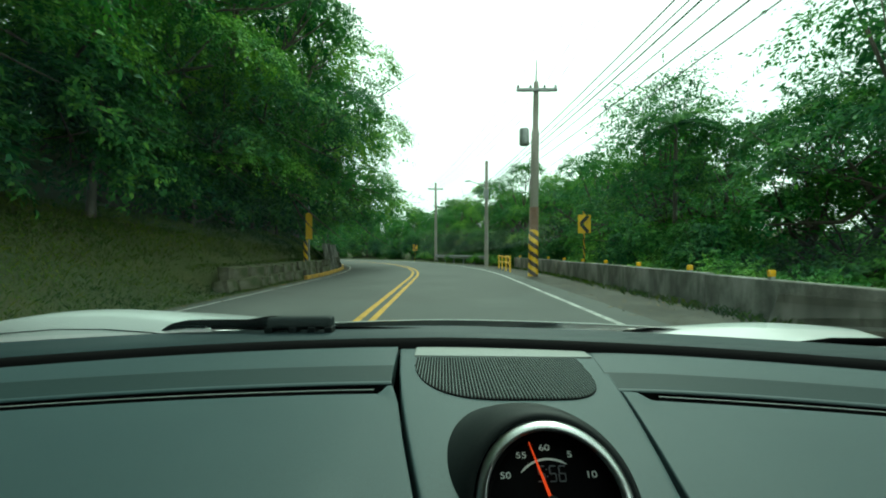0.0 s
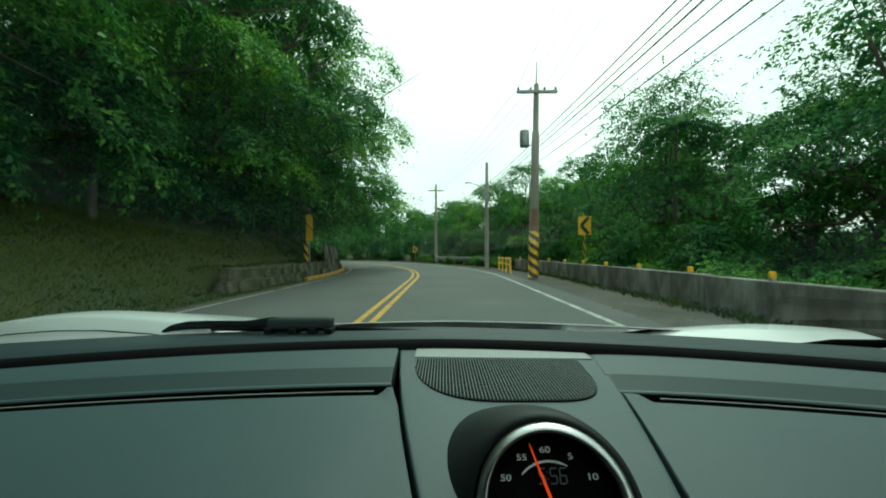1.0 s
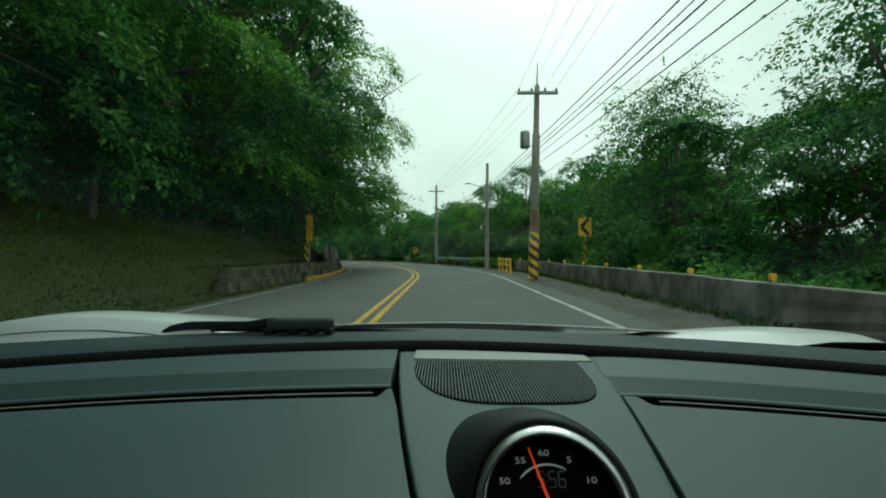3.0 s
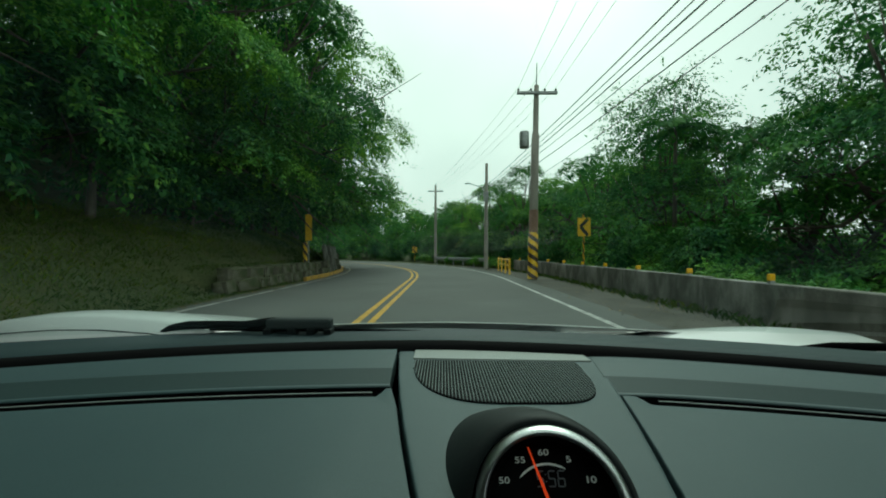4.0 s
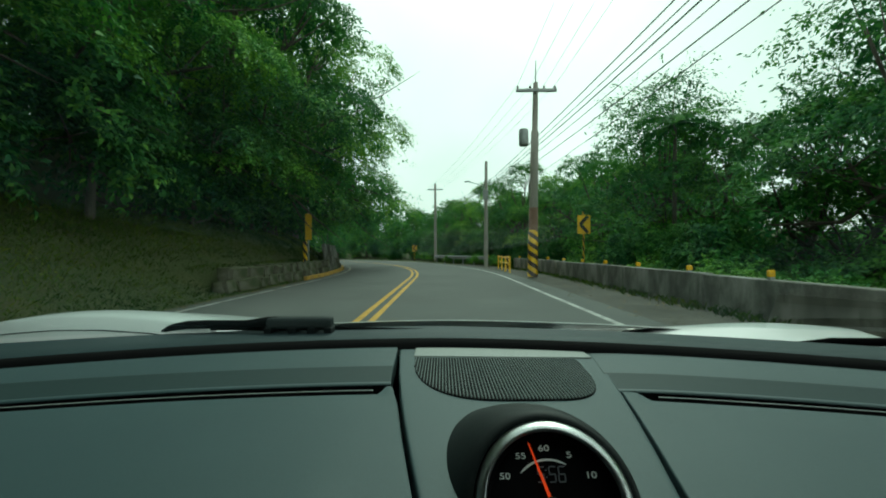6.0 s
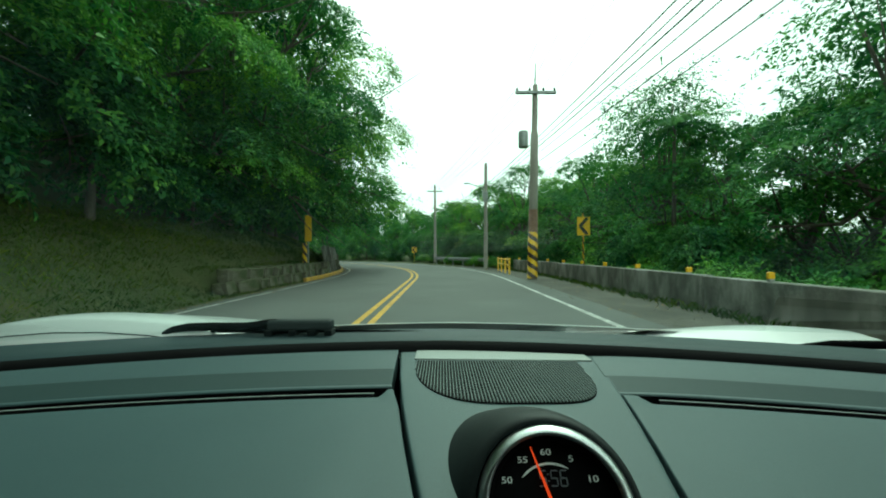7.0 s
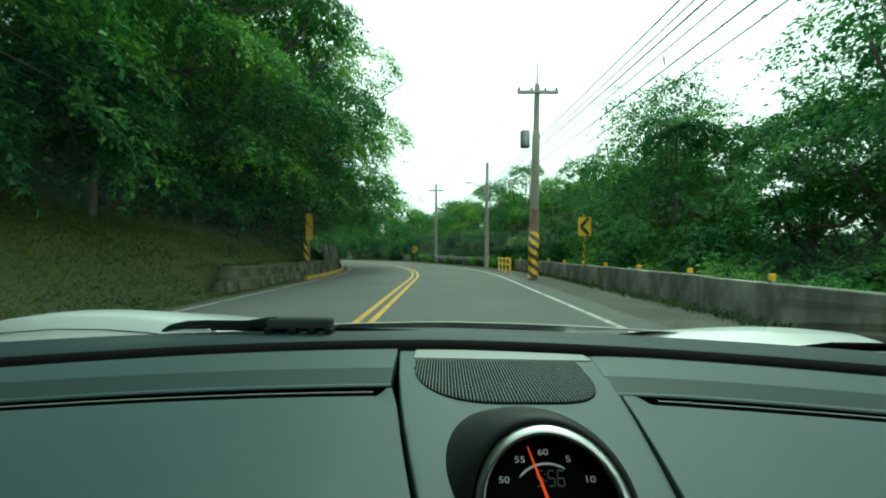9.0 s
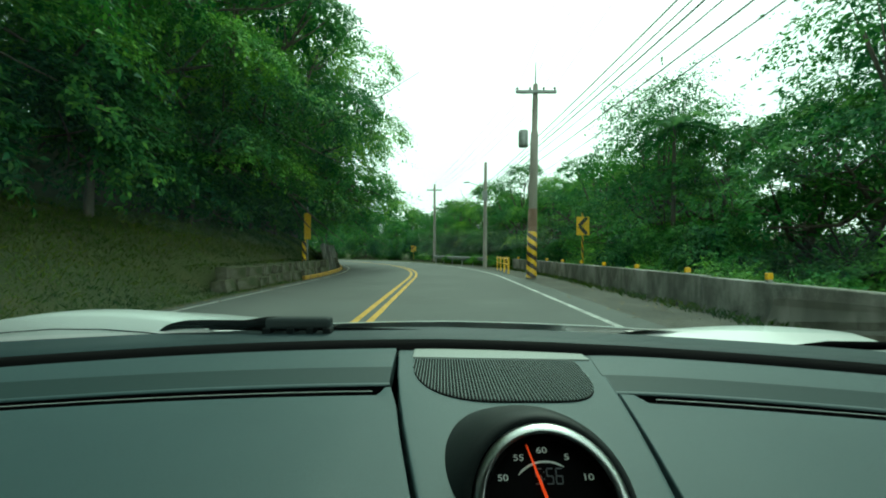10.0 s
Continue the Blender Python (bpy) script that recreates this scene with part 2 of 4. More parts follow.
def part(name, bm, material, parent=None, label="", smooth=False):
    me = bpy.data.meshes.new(name)
    bmesh.ops.recalc_face_normals(bm, faces=bm.faces)
    bm.to_mesh(me)
    bm.free()
    me.materials.append(material)
    if smooth:
        me.polygons.foreach_set("use_smooth", [True] * len(me.polygons))
    ob = new(name, me)
    if parent is not None:
        ob.parent = parent
    if label:
        ob["label"] = label
    return ob


def thing(name, m, label, category, group="", kind=""):
    ob = new(name)
    ob.empty_display_size = 0.2
    ob.matrix_basis = m
    return tagged(ob, label, category, group, kind)


def box(bm, lo, hi, bevel=0.0, m=None):
    r = bmesh.ops.create_cube(bm, size=1.0)
    c, s = (Vector(lo) + Vector(hi)) / 2, Vector(hi) - Vector(lo)
    for v in r["verts"]:
        v.co = Vector((v.co.x * s.x, v.co.y * s.y, v.co.z * s.z)) + c
    if bevel:
        edges = list({e for v in r["verts"] for e in v.link_edges})
        done = bmesh.ops.bevel(bm, geom=edges, offset=bevel, segments=2, affect="EDGES", profile=0.5)
        verts = {v for f in done["faces"] for v in f.verts} | {v for v in r["verts"] if v.is_valid}
    else:
        verts = r["verts"]
    if m is not None:
        bmesh.ops.transform(bm, matrix=m, verts=list(verts))
    return bm


def grid_faces(rows, cols, start=0, wrap=False):
    f = []
    for i in range(rows - 1):
        for j in range(cols if wrap else cols - 1):
            k = (j + 1) % cols
            f.append((start + i * cols + j, start + i * cols + k, start + (i + 1) * cols + k, start + (i + 1) * cols + j))
    return f


def lathe(profile, sides=64, shift=None):
    """Verts and faces of a profile of (radius, height) turned round z."""
    v = []
    for r, h in profile:
        sx = shift(h) if shift else 0.0
        for k in range(sides):
            a = 2 * math.pi * k / sides
            v.append((sx + r * math.cos(a), r * math.sin(a), h))
    return v, grid_faces(len(profile), sides, 0, True)


def tube(points, radii, sides=8, start=0, cap=True):
    v, f = [], []
    pts = [Vector(p) for p in points]
    for i, p in enumerate(pts):
        d = (pts[min(i + 1, len(pts) - 1)] - pts[max(i - 1, 0)]).normalized()
        a = d.orthogonal().normalized() if abs(d.z) > 0.95 else d.cross(Vector((0, 0, 1))).normalized()
        b = d.cross(a)
        for k in range(sides):
            t = 2 * math.pi * k / sides
            v.append(p + (a * math.cos(t) + b * math.sin(t)) * radii[i])
    f = grid_faces(len(pts), sides, start, True)
    if cap:
        f.append(tuple(range(start, start + sides)))
        f.append(tuple(range(start + (len(pts) - 1) * sides, start + len(pts) * sides)))
    return v, f


def smooth_step(t):
    t = max(0.0, min(1.0, t))
    return t * t * (3 - 2 * t)


# ---------------------------------------------------------------- the lie of the land
BEND_AT, RADIUS, TURN = 15.0, 42.0, 1.25


def place(u, s, z=0.0):
    """The point u metres along the road and s to the right of the lane's middle: straight on, round to the left, and straight again."""
    if u <= BEND_AT:
        return Vector((s, u, z))
    a = min((u - BEND_AT) / RADIUS, TURN)
    past = max(0.0, u - BEND_AT - RADIUS * TURN)
    return Vector((-RADIUS + (RADIUS + s) * math.cos(a) - past * math.sin(a), BEND_AT + (RADIUS + s) * math.sin(a) + past * math.cos(a), z))


def heading(u):
    """Degrees by which the road has turned to the left at u."""
    return math.degrees(min(max(0.0, (u - BEND_AT) / RADIUS), TURN))


def along(x, y):
    """The reverse of place(): how far along the road and how far across a point lies."""
    dx, dy = x + RADIUS, y - BEND_AT
    if dy <= 0:
        return y, x
    a = math.atan2(dy, dx)
    if a <= TURN:
        return BEND_AT + RADIUS * a, math.hypot(dx, dy) - RADIUS
    return (BEND_AT + RADIUS * TURN - dx * math.sin(TURN) + dy * math.cos(TURN), dx * math.cos(TURN) + dy * math.sin(TURN) - RADIUS)


LEFT_EDGE, RIGHT_EDGE = -5.25, 3.3


def land(x, y):
    u, s = along(x, y)
    z = -0.03
    if s < -5.6:
        z += 1.75 * smooth_step((-5.6 - s) / 2.6)
        z += 0.55 * max(0.0, min(-8.0 - s, 26.0)) ** 0.95
        if 9.5 < u < 20 or 27 < u < 52:
            z = max(z, (0.66 if u < 20 else 0.95) * smooth_step((-6.1 - s) / 0.5))
    level = smooth_step((u - 14) / 16)
    if s > 5.3:
        z -= 0.42 * min(s - 5.3, 30.0) * (1 - level)
        z += 0.09 * max(0.0, min(s - 7.0, 40.0)) * level
    if s < -6 or s > 6:
        z += 0.35 * noise.noise((x * 0.21, y * 0.21, 0.0)) * min(1.0, (abs(s) - 6) / 2)
        z += 0.1 * noise.noise((x * 0.9, y * 0.9, 3.0)) * min(1.0, (abs(s) - 6) / 1)
    return z


def stations(fine, near, far, grow):
    a, step, x = [], fine, 0.0
    while x < far:
        a.append(x)
        if x > near:
            step *= grow
        x += step
    a.append(far)
    return a


xs = stations(0.5, 30, 1500, 1.16)
xs = [-x for x in reversed(xs[1:])] + xs
ys = stations(0.6, 62, 2500, 1.14)
ys = [-y for y in reversed(stations(1.5, 20, 600, 1.2)[1:])] + ys
gv = [(x, y, land(x, y)) for y in ys for x in xs]
ground = mesh_object("ground", gv, grid_faces(len(ys), len(xs)), SOIL, smooth=True)
tagged(ground, "brown earth and leaf litter on a wooded hillside", "ground", kind="structure")


def ribbon(name, s0, s1, u0, u1, z, material, step=1.0, thick=0.0, wobble=0.0):
    n = max(2, int((u1 - u0) / step) + 1)
    v = []
    for i in range(n):
        u = u0 + (u1 - u0) * i / (n - 1)
        w0 = wobble * noise.noise((u * 0.7, s0, 1.0))
        w1 = wobble * noise.noise((u * 0.7, s1, 5.0))
        for k in range(5):
            v.append(place(u, s0 + w0 + (s1 + w1 - s0 - w0) * k / 4, z))
    f = grid_faces(n, 5)
    if thick:
        m = len(v)
        v += [(a, b, c - thick) for a, b, c in v[::5]] + [(a, b, c - thick) for a, b, c in v[4::5]]
        for i in range(n - 1):
            f.append((i * 5, (i + 1) * 5, m + i + 1, m + i))
            f.append((i * 5 + 4, (i + 1) * 5 + 4, m + n + i + 1, m + n + i))
    return mesh_object(name, v, f, material)


ROAD_END = 120.0
road = ribbon("road", LEFT_EDGE, RIGHT_EDGE, -40, ROAD_END, 0.0, ASPHALT, 1.0, 0.03, 0.06)
tagged(road, "grey two-lane asphalt mountain road, dry and worn", "road", kind="structure")
shoulder = ribbon("pavement", 3.15, 5.1, -30, 30, -0.006, SHOULDER, 1.0, 0.02, 0.05)
tagged(shoulder, "dusty gravel shoulder beside a low concrete wall", "shoulder", kind="structure")
for s in (-1.37, -1.13):
    line = ribbon("centre_line", s - 0.055, s + 0.055, -40, ROAD_END, 0.005, YELLOW_PAINT, 0.7)
    tagged(line, "worn solid yellow centre line painted on asphalt", "road marking", "double centre line", "structure")
line = ribbon("edge_line", 2.55, 2.67, -40, ROAD_END, 0.005, WHITE_PAINT, 0.7)
tagged(line, "worn white edge line painted on asphalt", "road marking", "edge lines", "structure")
line = ribbon("edge_line", -4.95, -4.84, -40, ROAD_END, 0.005, FADED_PAINT, 0.7, 0, 0.02)
tagged(line, "faded white edge line beside a grassy bank", "road marking", "edge lines", "structure")

# ---------------------------------------------------------------- trees
def leaf_cloud(rng, lobes, sprays, per, size, reach=0.9, droop=0.3, low=-0.45, hang=0.3, shell=0.7, flat=0.85, top=0.4):
    """Leaves set along drooping sprays over the skins of ball-like lobes (x, y, z, r); four corners a leaf."""
    lob = np.array(lobes)
    w = lob[:, 3] ** 2
    pick = rng.choice(len(lob), sprays, p=w / w.sum())
    d = rng.normal(size=(sprays, 3))
    d /= np.linalg.norm(d, axis=1)[:, None]
    d[:, 2] = np.where(d[:, 2] < low, -d[:, 2], d[:, 2])
    depth = 0.95 - shell * rng.random(sprays) ** 1.8
    p0 = lob[pick, :3] + d * (lob[pick, 3] * depth)[:, None] * np.array([1, 1, flat])
    inside = np.zeros(sprays, bool)
    for k in range(len(lob)):
        inside |= (np.linalg.norm((p0 - lob[k, :3]) / np.array([1, 1, flat]), axis=1) < lob[k, 3] * 0.28)
    p0, d = p0[~inside], d[~inside]
    m = len(p0)
    run = d * np.array([1, 1, 0.55]) + rng.normal(size=(m, 3)) * 0.4 + np.array([0, 0, 0.12 - droop])
    run /= np.linalg.norm(run, axis=1)[:, None]
    side = np.cross(run, np.array([0, 0, 1.0]) + rng.normal(size=(m, 3)) * 0.25)
    side /= np.linalg.norm(side, axis=1)[:, None] + 1e-6
    long = reach * (0.6 + 0.8 * rng.random(m))
    n = m * per
    at = np.tile(np.linspace(0.05, 1.0, per), m) + rng.normal(size=n) * 0.05
    rp, sd, dd, ll = np.repeat(run, per, 0), np.repeat(side, per, 0), np.repeat(d, per, 0), np.repeat(long, per)
    flip = np.where(np.arange(n) % 2 == 0, 1.0, -1.0)
    p = np.repeat(p0, per, 0) + rp * (at * ll)[:, None] + rng.normal(size=(n, 3)) * 0.05 * reach
    p[:, 2] -= hang * ll * at ** 2
    axis = rp * 0.55 + sd * (flip * (1.05 - 0.6 * at))[:, None] + rng.normal(size=(n, 3)) * 0.3 + np.array([0, 0, -droop])
    axis /= np.linalg.norm(axis, axis=1)[:, None]
    up = np.array([0, 0, top]) + dd * 0.9 + rng.normal(size=(n, 3)) * 0.28
    across = np.cross(axis, up)
    across /= np.linalg.norm(across, axis=1)[:, None] + 1e-6
    nor = np.cross(across, axis)
    ln = (size * (0.65 + 0.7 * rng.random(n)))[:, None]
    wd = ln * 0.23
    b = p + axis * ln * 0.42 + across * wd + nor * ln * 0.07
    tip = p + axis * ln - nor * ln * 0.12
    e = p + axis * ln * 0.42 - across * wd + nor * ln * 0.07
    return np.stack([p, b, tip, e], 1).reshape(-1, 3)


def leaf_mesh(name, v, material, parent):
    me = bpy.data.meshes.new(name)
    n = len(v) // 4
    me.vertices.add(len(v))
    me.vertices.foreach_set("co", np.ascontiguousarray(v, np.float32).ravel())
    me.loops.add(n * 4)
    me.loops.foreach_set("vertex_index", np.arange(n * 4, dtype=np.int32))
    me.polygons.add(n)
    me.polygons.foreach_set("loop_start", np.arange(0, n * 4, 4, dtype=np.int32))
    me.update()
    me.validate()
    me.materials.append(material)
    ob = new(name, me)
    ob.parent = parent
    return ob


def make_tree(name, seed, height, lobes, clumps, per, size, material, label, category="tree", girth=0.2, trunk_to=0.7, fronds=0, **kw):
    """A tree or bush at the origin: tapered trunk with limbs that reach into the lobes, and a crown of leaves."""
    rng = np.random.default_rng(seed)
    t = thing(name, Matrix.Identity(4), label, category)
    top = height * trunk_to
    lean = rng.normal(size=2) * 0.03 * height
    pts = [(lean[0] * (k / 6) ** 2, lean[1] * (k / 6) ** 2, -0.6 + (top + 0.6) * k / 6) for k in range(7)]
    tv, tf = tube(pts, [girth * (1.25 - 1.0 * k / 6) if k else girth * 1.6 for k in range(7)], 8)
    for x, y, z, r in lobes:
        k = 2 + int(rng.integers(0, 3))
        p0 = Vector(pts[k])
        p2 = Vector((x, y, z))
        p1 = p0.lerp(p2, 0.5) + Vector((0, 0, -0.06 * height))
        v, f = tube([p0, p0.lerp(p1, 0.5), p1, p1.lerp(p2, 0.6), p2], [girth * q for q in (0.5, 0.42, 0.34, 0.24, 0.1)], 6, len(tv))
        tv, tf = tv + v, tf + f
        for _ in range(3):
            q = p2 + Vector(rng.normal(size=3)) * r * 0.6
            v, f = tube([p1.lerp(p2, 0.4), p1.lerp(q, 0.6), q], [girth * 0.2, girth * 0.13, girth * 0.04], 5, len(tv))
            tv, tf = tv + v, tf + f
    mesh_object("trunk", tv, tf, BARK, t, smooth=True)
    leaves = leaf_cloud(rng, lobes, clumps, per, size, **kw)
    if fronds:
        outer = [(x * 1.08, y * 1.08, z, r * 1.05) for x, y, z, r in lobes]
        leaves = np.concatenate([leaves, leaf_cloud(rng, outer, fronds, 24, size * 1.05, reach=1.5, droop=0.15, low=-0.1, hang=0.38, shell=0.12)])
    leaf_mesh("crown", leaves, material, t)
    return t


def ball_lobes(seed, n, height, spread, r0, r1, low=0.35):
    rng = np.random.default_rng(seed)
    out = []
    for k in range(n):
        h = low + (1 - low) * (k + 0.5) / n
        a = 2.4 * k + rng.random()
        q = spread * (0.75 + 0.4 * rng.random()) * math.sin(math.pi * min(1.0, 0.25 + 0.72 * h)) ** 0.7
        r = r0 + (r1 - r0) * rng.random()
        out.append((q * math.cos(a), q * math.sin(a), height * h - r * 0.6, r))
    return out


def shelf_lobes(seed, n, height, spread, r0, r1, low=0.2):
    """Broad crown of boughs that stand out one above another, with room between them."""
    rng = np.random.default_rng(seed)
    out = []
    for k in range(n):
        h = low + (1 - low) * (k + 0.5) / n
        a = 2.4 * k + 0.5 * rng.random()
        q = spread * (0.85 + 0.3 * rng.random()) * (1.0 if h < 0.6 else max(0.12, 1 - ((h - 0.6) / 0.42) ** 2))
        r = (r0 + (r1 - r0) * rng.random()) * (1.15 - 0.35 * h)
        out.append((q * math.cos(a), q * math.sin(a), height * h - r * 0.5, r))
    return out


PARK = []


def plant(proto, u, s, scale=1.0, turn=0.0, sink=0.0, tall=1.0):
    x, y, _ = place(u, s)
    m = Matrix.LocRotScale((x, y, land(x, y) - sink), Euler((0, 0, turn)), (scale, scale, scale * tall))
    if proto.name not in PARK:
        PARK.append(proto.name)
        proto.matrix_basis = m
        return proto
    t = copy_thing(proto, Matrix.Identity(4))
    t.matrix_basis = m
    return t


elm = make_tree("tree", 2, 11.5, ball_lobes(12, 17, 11.5, 3.3, 0.9, 1.8, 0.14), 2100, 14, 0.18, LEAF,
                "tall leafy tree with layered green foliage on the slope", girth=0.2, reach=0.9, fronds=400)
airy = make_tree("tree", 4, 9.0, ball_lobes(14, 14, 9.0, 2.6, 0.8, 1.4, 0.3), 1500, 13, 0.12, LEAF,
                 "open feathery tree with sparse green leaves and bare twigs", girth=0.13, reach=0.8, trunk_to=0.85)
# deeper leaf colour stands in for the shade under the trees
shrub = make_tree("bush", 5, 2.6, [(0, 0, 1.3, 1.0), (0.9, 0.2, 0.9, 0.8), (-0.8, 0.4, 1.0, 0.8), (0.1, -0.8, 0.8, 0.7)], 520, 13, 0.14, LEAF_DEEP,
                  "dense leafy bush with arching twigs on the bank", "bush", girth=0.06, reach=0.5)
weed = make_tree("bush", 9, 2.4, [(0, 0, 1.3, 0.95), (0.8, 0.3, 0.9, 0.8), (-0.8, 0.3, 1.0, 0.75), (0.1, -0.8, 0.9, 0.7)], 560, 13, 0.125, LEAF_FRESH,
                 "bright green bush that grows up behind the wall", "bush", girth=0.05, reach=0.5, droop=0.2, low=-0.1, flat=0.7, top=0.9)
vine = make_tree("bush", 6, 4.0, [(0, 0, 3.0, 1.1), (0.3, 0.8, 2.2, 1.0), (-0.2, -0.8, 1.8, 1.0), (0.5, 0.1, 1.1, 0.9)], 900, 15, 0.115, LEAF_DEEP,
                 "tall shrub draped with creepers at the wood's edge", "bush", girth=0.08, reach=0.55, droop=0.5, hang=0.5)
bough = make_tree("tree", 31, 11.0, shelf_lobes(41, 19, 11.0, 3.3, 1.15, 2.1, 0.14), 3700, 15, 0.13, LEAF,
                  "spreading tree with clumps of drooping green boughs over the bank", girth=0.2, reach=0.6, droop=0.32, low=0.02, hang=0.5, shell=0.13, flat=0.55, top=1.0, fronds=60)
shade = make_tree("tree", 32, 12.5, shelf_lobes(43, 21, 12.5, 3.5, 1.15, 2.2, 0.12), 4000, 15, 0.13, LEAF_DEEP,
                  "tall dark-green tree with heavy clumps of leaves above the grassy bank", girth=0.22, reach=0.6, droop=0.32, low=0.02, hang=0.5, shell=0.13, flat=0.55, top=1.0, fronds=60)
glow = make_tree("tree", 33, 11.5, shelf_lobes(47, 18, 11.5, 3.4, 1.15, 2.2, 0.2), 3500, 15, 0.13, LEAF_FRESH,
                 "tall tree with bright yellow-green leaf clumps above the bank", girth=0.2, reach=0.6, droop=0.35, low=0.02, hang=0.5, shell=0.13, flat=0.55, top=1.0, fronds=60)
dome = make_tree("tree", 34, 8.5, shelf_lobes(53, 15, 8.5, 3.0, 1.0, 1.8, 0.18), 2800, 14, 0.125, LEAF,
                 "rounded green tree with stepped leaf clumps beyond the wall", girth=0.16, reach=0.5, droop=0.25, low=-0.02, hang=0.35, shell=0.15, flat=0.6, top=0.9)
light = make_tree("tree", 35, 8.0, shelf_lobes(59, 13, 8.0, 2.9, 1.0, 1.7, 0.2), 2300, 14, 0.125, LEAF_FRESH,
                  "rounded tree with light yellow-green leaf clumps beyond the wall", girth=0.15, reach=0.5, droop=0.25, low=-0.02, hang=0.35, shell=0.15, flat=0.6, top=0.9)
fine = make_tree("tree", 8, 9.0, ball_lobes(18, 15, 9.0, 3.5, 0.85, 1.6, 0.18), 3100, 17, 0.118, LEAF_FRESH,
                 "broad roadside tree with small fresh green leaves", girth=0.16, reach=0.75)
far_tree = make_tree("tree", 7, 9.0, ball_lobes(17, 11, 9.0, 2.7, 1.2, 1.9, 0.18), 700, 10, 0.36, LEAF,
                     "distant rounded tree in the wood beyond the bend", girth=0.2, reach=0.9)

rng = np.random.default_rng(5)
# wood on the uphill side: across, along, size
# the first two stand out of view, added to shade the dashboard's left end
for s, u, k, kind in ((-9.3, -5.5, 1.15, shade), (-9.4, 0.5, 1.1, shade), (-9.6, 6.0, 1.0, bough), (-9.6, 10.6, 1.0, glow), (-9.0, 15.4, 1.15, shade), (-8.7, 20.0, 1.25, bough),
                      (-8.3, 25.0, 1.3, glow), (-8.6, 31.0, 1.3, bough), (-8.6, 38, 1.3, bough), (-8.4, 45, 1.3, far_tree), (-8.2, 53, 1.3, far_tree), (-8.4, 62, 1.35, far_tree), (-9.0, 72, 1.4, far_tree),
                      (-15, 8, 0.85, far_tree), (-16, 17, 0.9, far_tree), (-16, 26, 1.5, far_tree), (-16, 36, 1.6, far_tree), (-15, 47, 1.6, far_tree), (-15, 60, 1.6, far_tree)):
    plant(kind, u, s, k * (0.96 + 0.08 * rng.random()), 6.3 * rng.random(), 0.3)
u = 3.0
while u < 75:
    plant([shrub, vine][int(rng.integers(0, 2))], u, -8.2 - 0.5 * rng.random(), 0.8 + 0.5 * rng.random(), 6.3 * rng.random(), 0.2)
    u += 2.0 + 1.5 * rng.random() + (0.06 * u)
# trees beyond the wall
for s, u, k, kind in ((13.2, 4.5, 1.2, fine), (12.2, 9.2, 1.4, airy), (14.0, 10.0, 1.1, bough), (12.0, 12.4, 1.12, light), (12.2, 16.0, 1.15, dome), (11.4, 18.8, 1.0, light), (11.0, 22.0, 1.05, dome), (10.4, 25.5, 0.9, light), (10.4, 29.5, 1.05, dome), (10.0, 34, 0.95, light), (9.6, 38.5, 0.85, dome),
                      (9.5, 43, 0.66, airy), (9.0, 48, 0.62, far_tree), (9.0, 54, 0.66, far_tree), (8.8, 61, 0.7, far_tree), (9, 69, 0.8, far_tree), (8.8, 78, 0.9, far_tree), (10.4, 17.0, 1.28, airy),
                      (18, 24, 0.95, elm), (17, 29, 0.95, far_tree), (16, 37, 0.85, far_tree), (15, 45, 0.7, far_tree), (15, 54, 0.7, far_tree), (15, 64, 0.8, far_tree),
                      (17, 9.5, 0.72, far_tree), (18, 13.5, 0.8, far_tree), (21, 18, 0.85, far_tree), (24, 12, 0.95, far_tree), (22, 26, 0.95, far_tree), (23, 33, 0.9, far_tree), (22, 42, 0.75, far_tree), (22, 52, 0.75, far_tree)):
    plant(kind, u, s, k * (0.96 + 0.08 * rng.random()), 6.3 * rng.random(), 0.2)
u = 11.0
while u < 75:
    plant([shrub, vine][int(rng.integers(0, 2))], u, 7.0 + 0.9 * rng.random(), 0.8 + 0.3 * rng.random(), 6.3 * rng.random(), 0.3)
    u += 1.8 + 1.0 * rng.random() + 0.03 * u
for s, u, k in ((6.9, 4.0, 0.75), (6.8, 6.6, 0.7), (6.9, 9.0, 0.8), (8.6, 5.2, 0.9), (8.8, 8.0, 0.95), (8.7, 10.5, 0.9), (11.4, 6.5, 1.3), (12.2, 8.4, 1.5), (13.6, 10.4, 1.6), (15.5, 12.5, 1.8), (7.2, 12.0, 0.95), (8.4, 13.4, 1.1), (7.0, 14.6, 0.9), (8.6, 16.5, 1.1), (7.2, 18.2, 0.9), (4.8, 24.8, 0.45), (4.9, 27.8, 0.5), (5.0, 33, 0.5), (4.9, 38, 0.55)):
    plant(weed, u, s, k, u, 0.1)
# wood that closes the view
for k in range(26):
    plant(far_tree, 28 + 2.2 * k + rng.random(), 29 + 9 * rng.random(), 0.85 + 0.3 * rng.random(), 6.3 * rng.random(), 0.3)


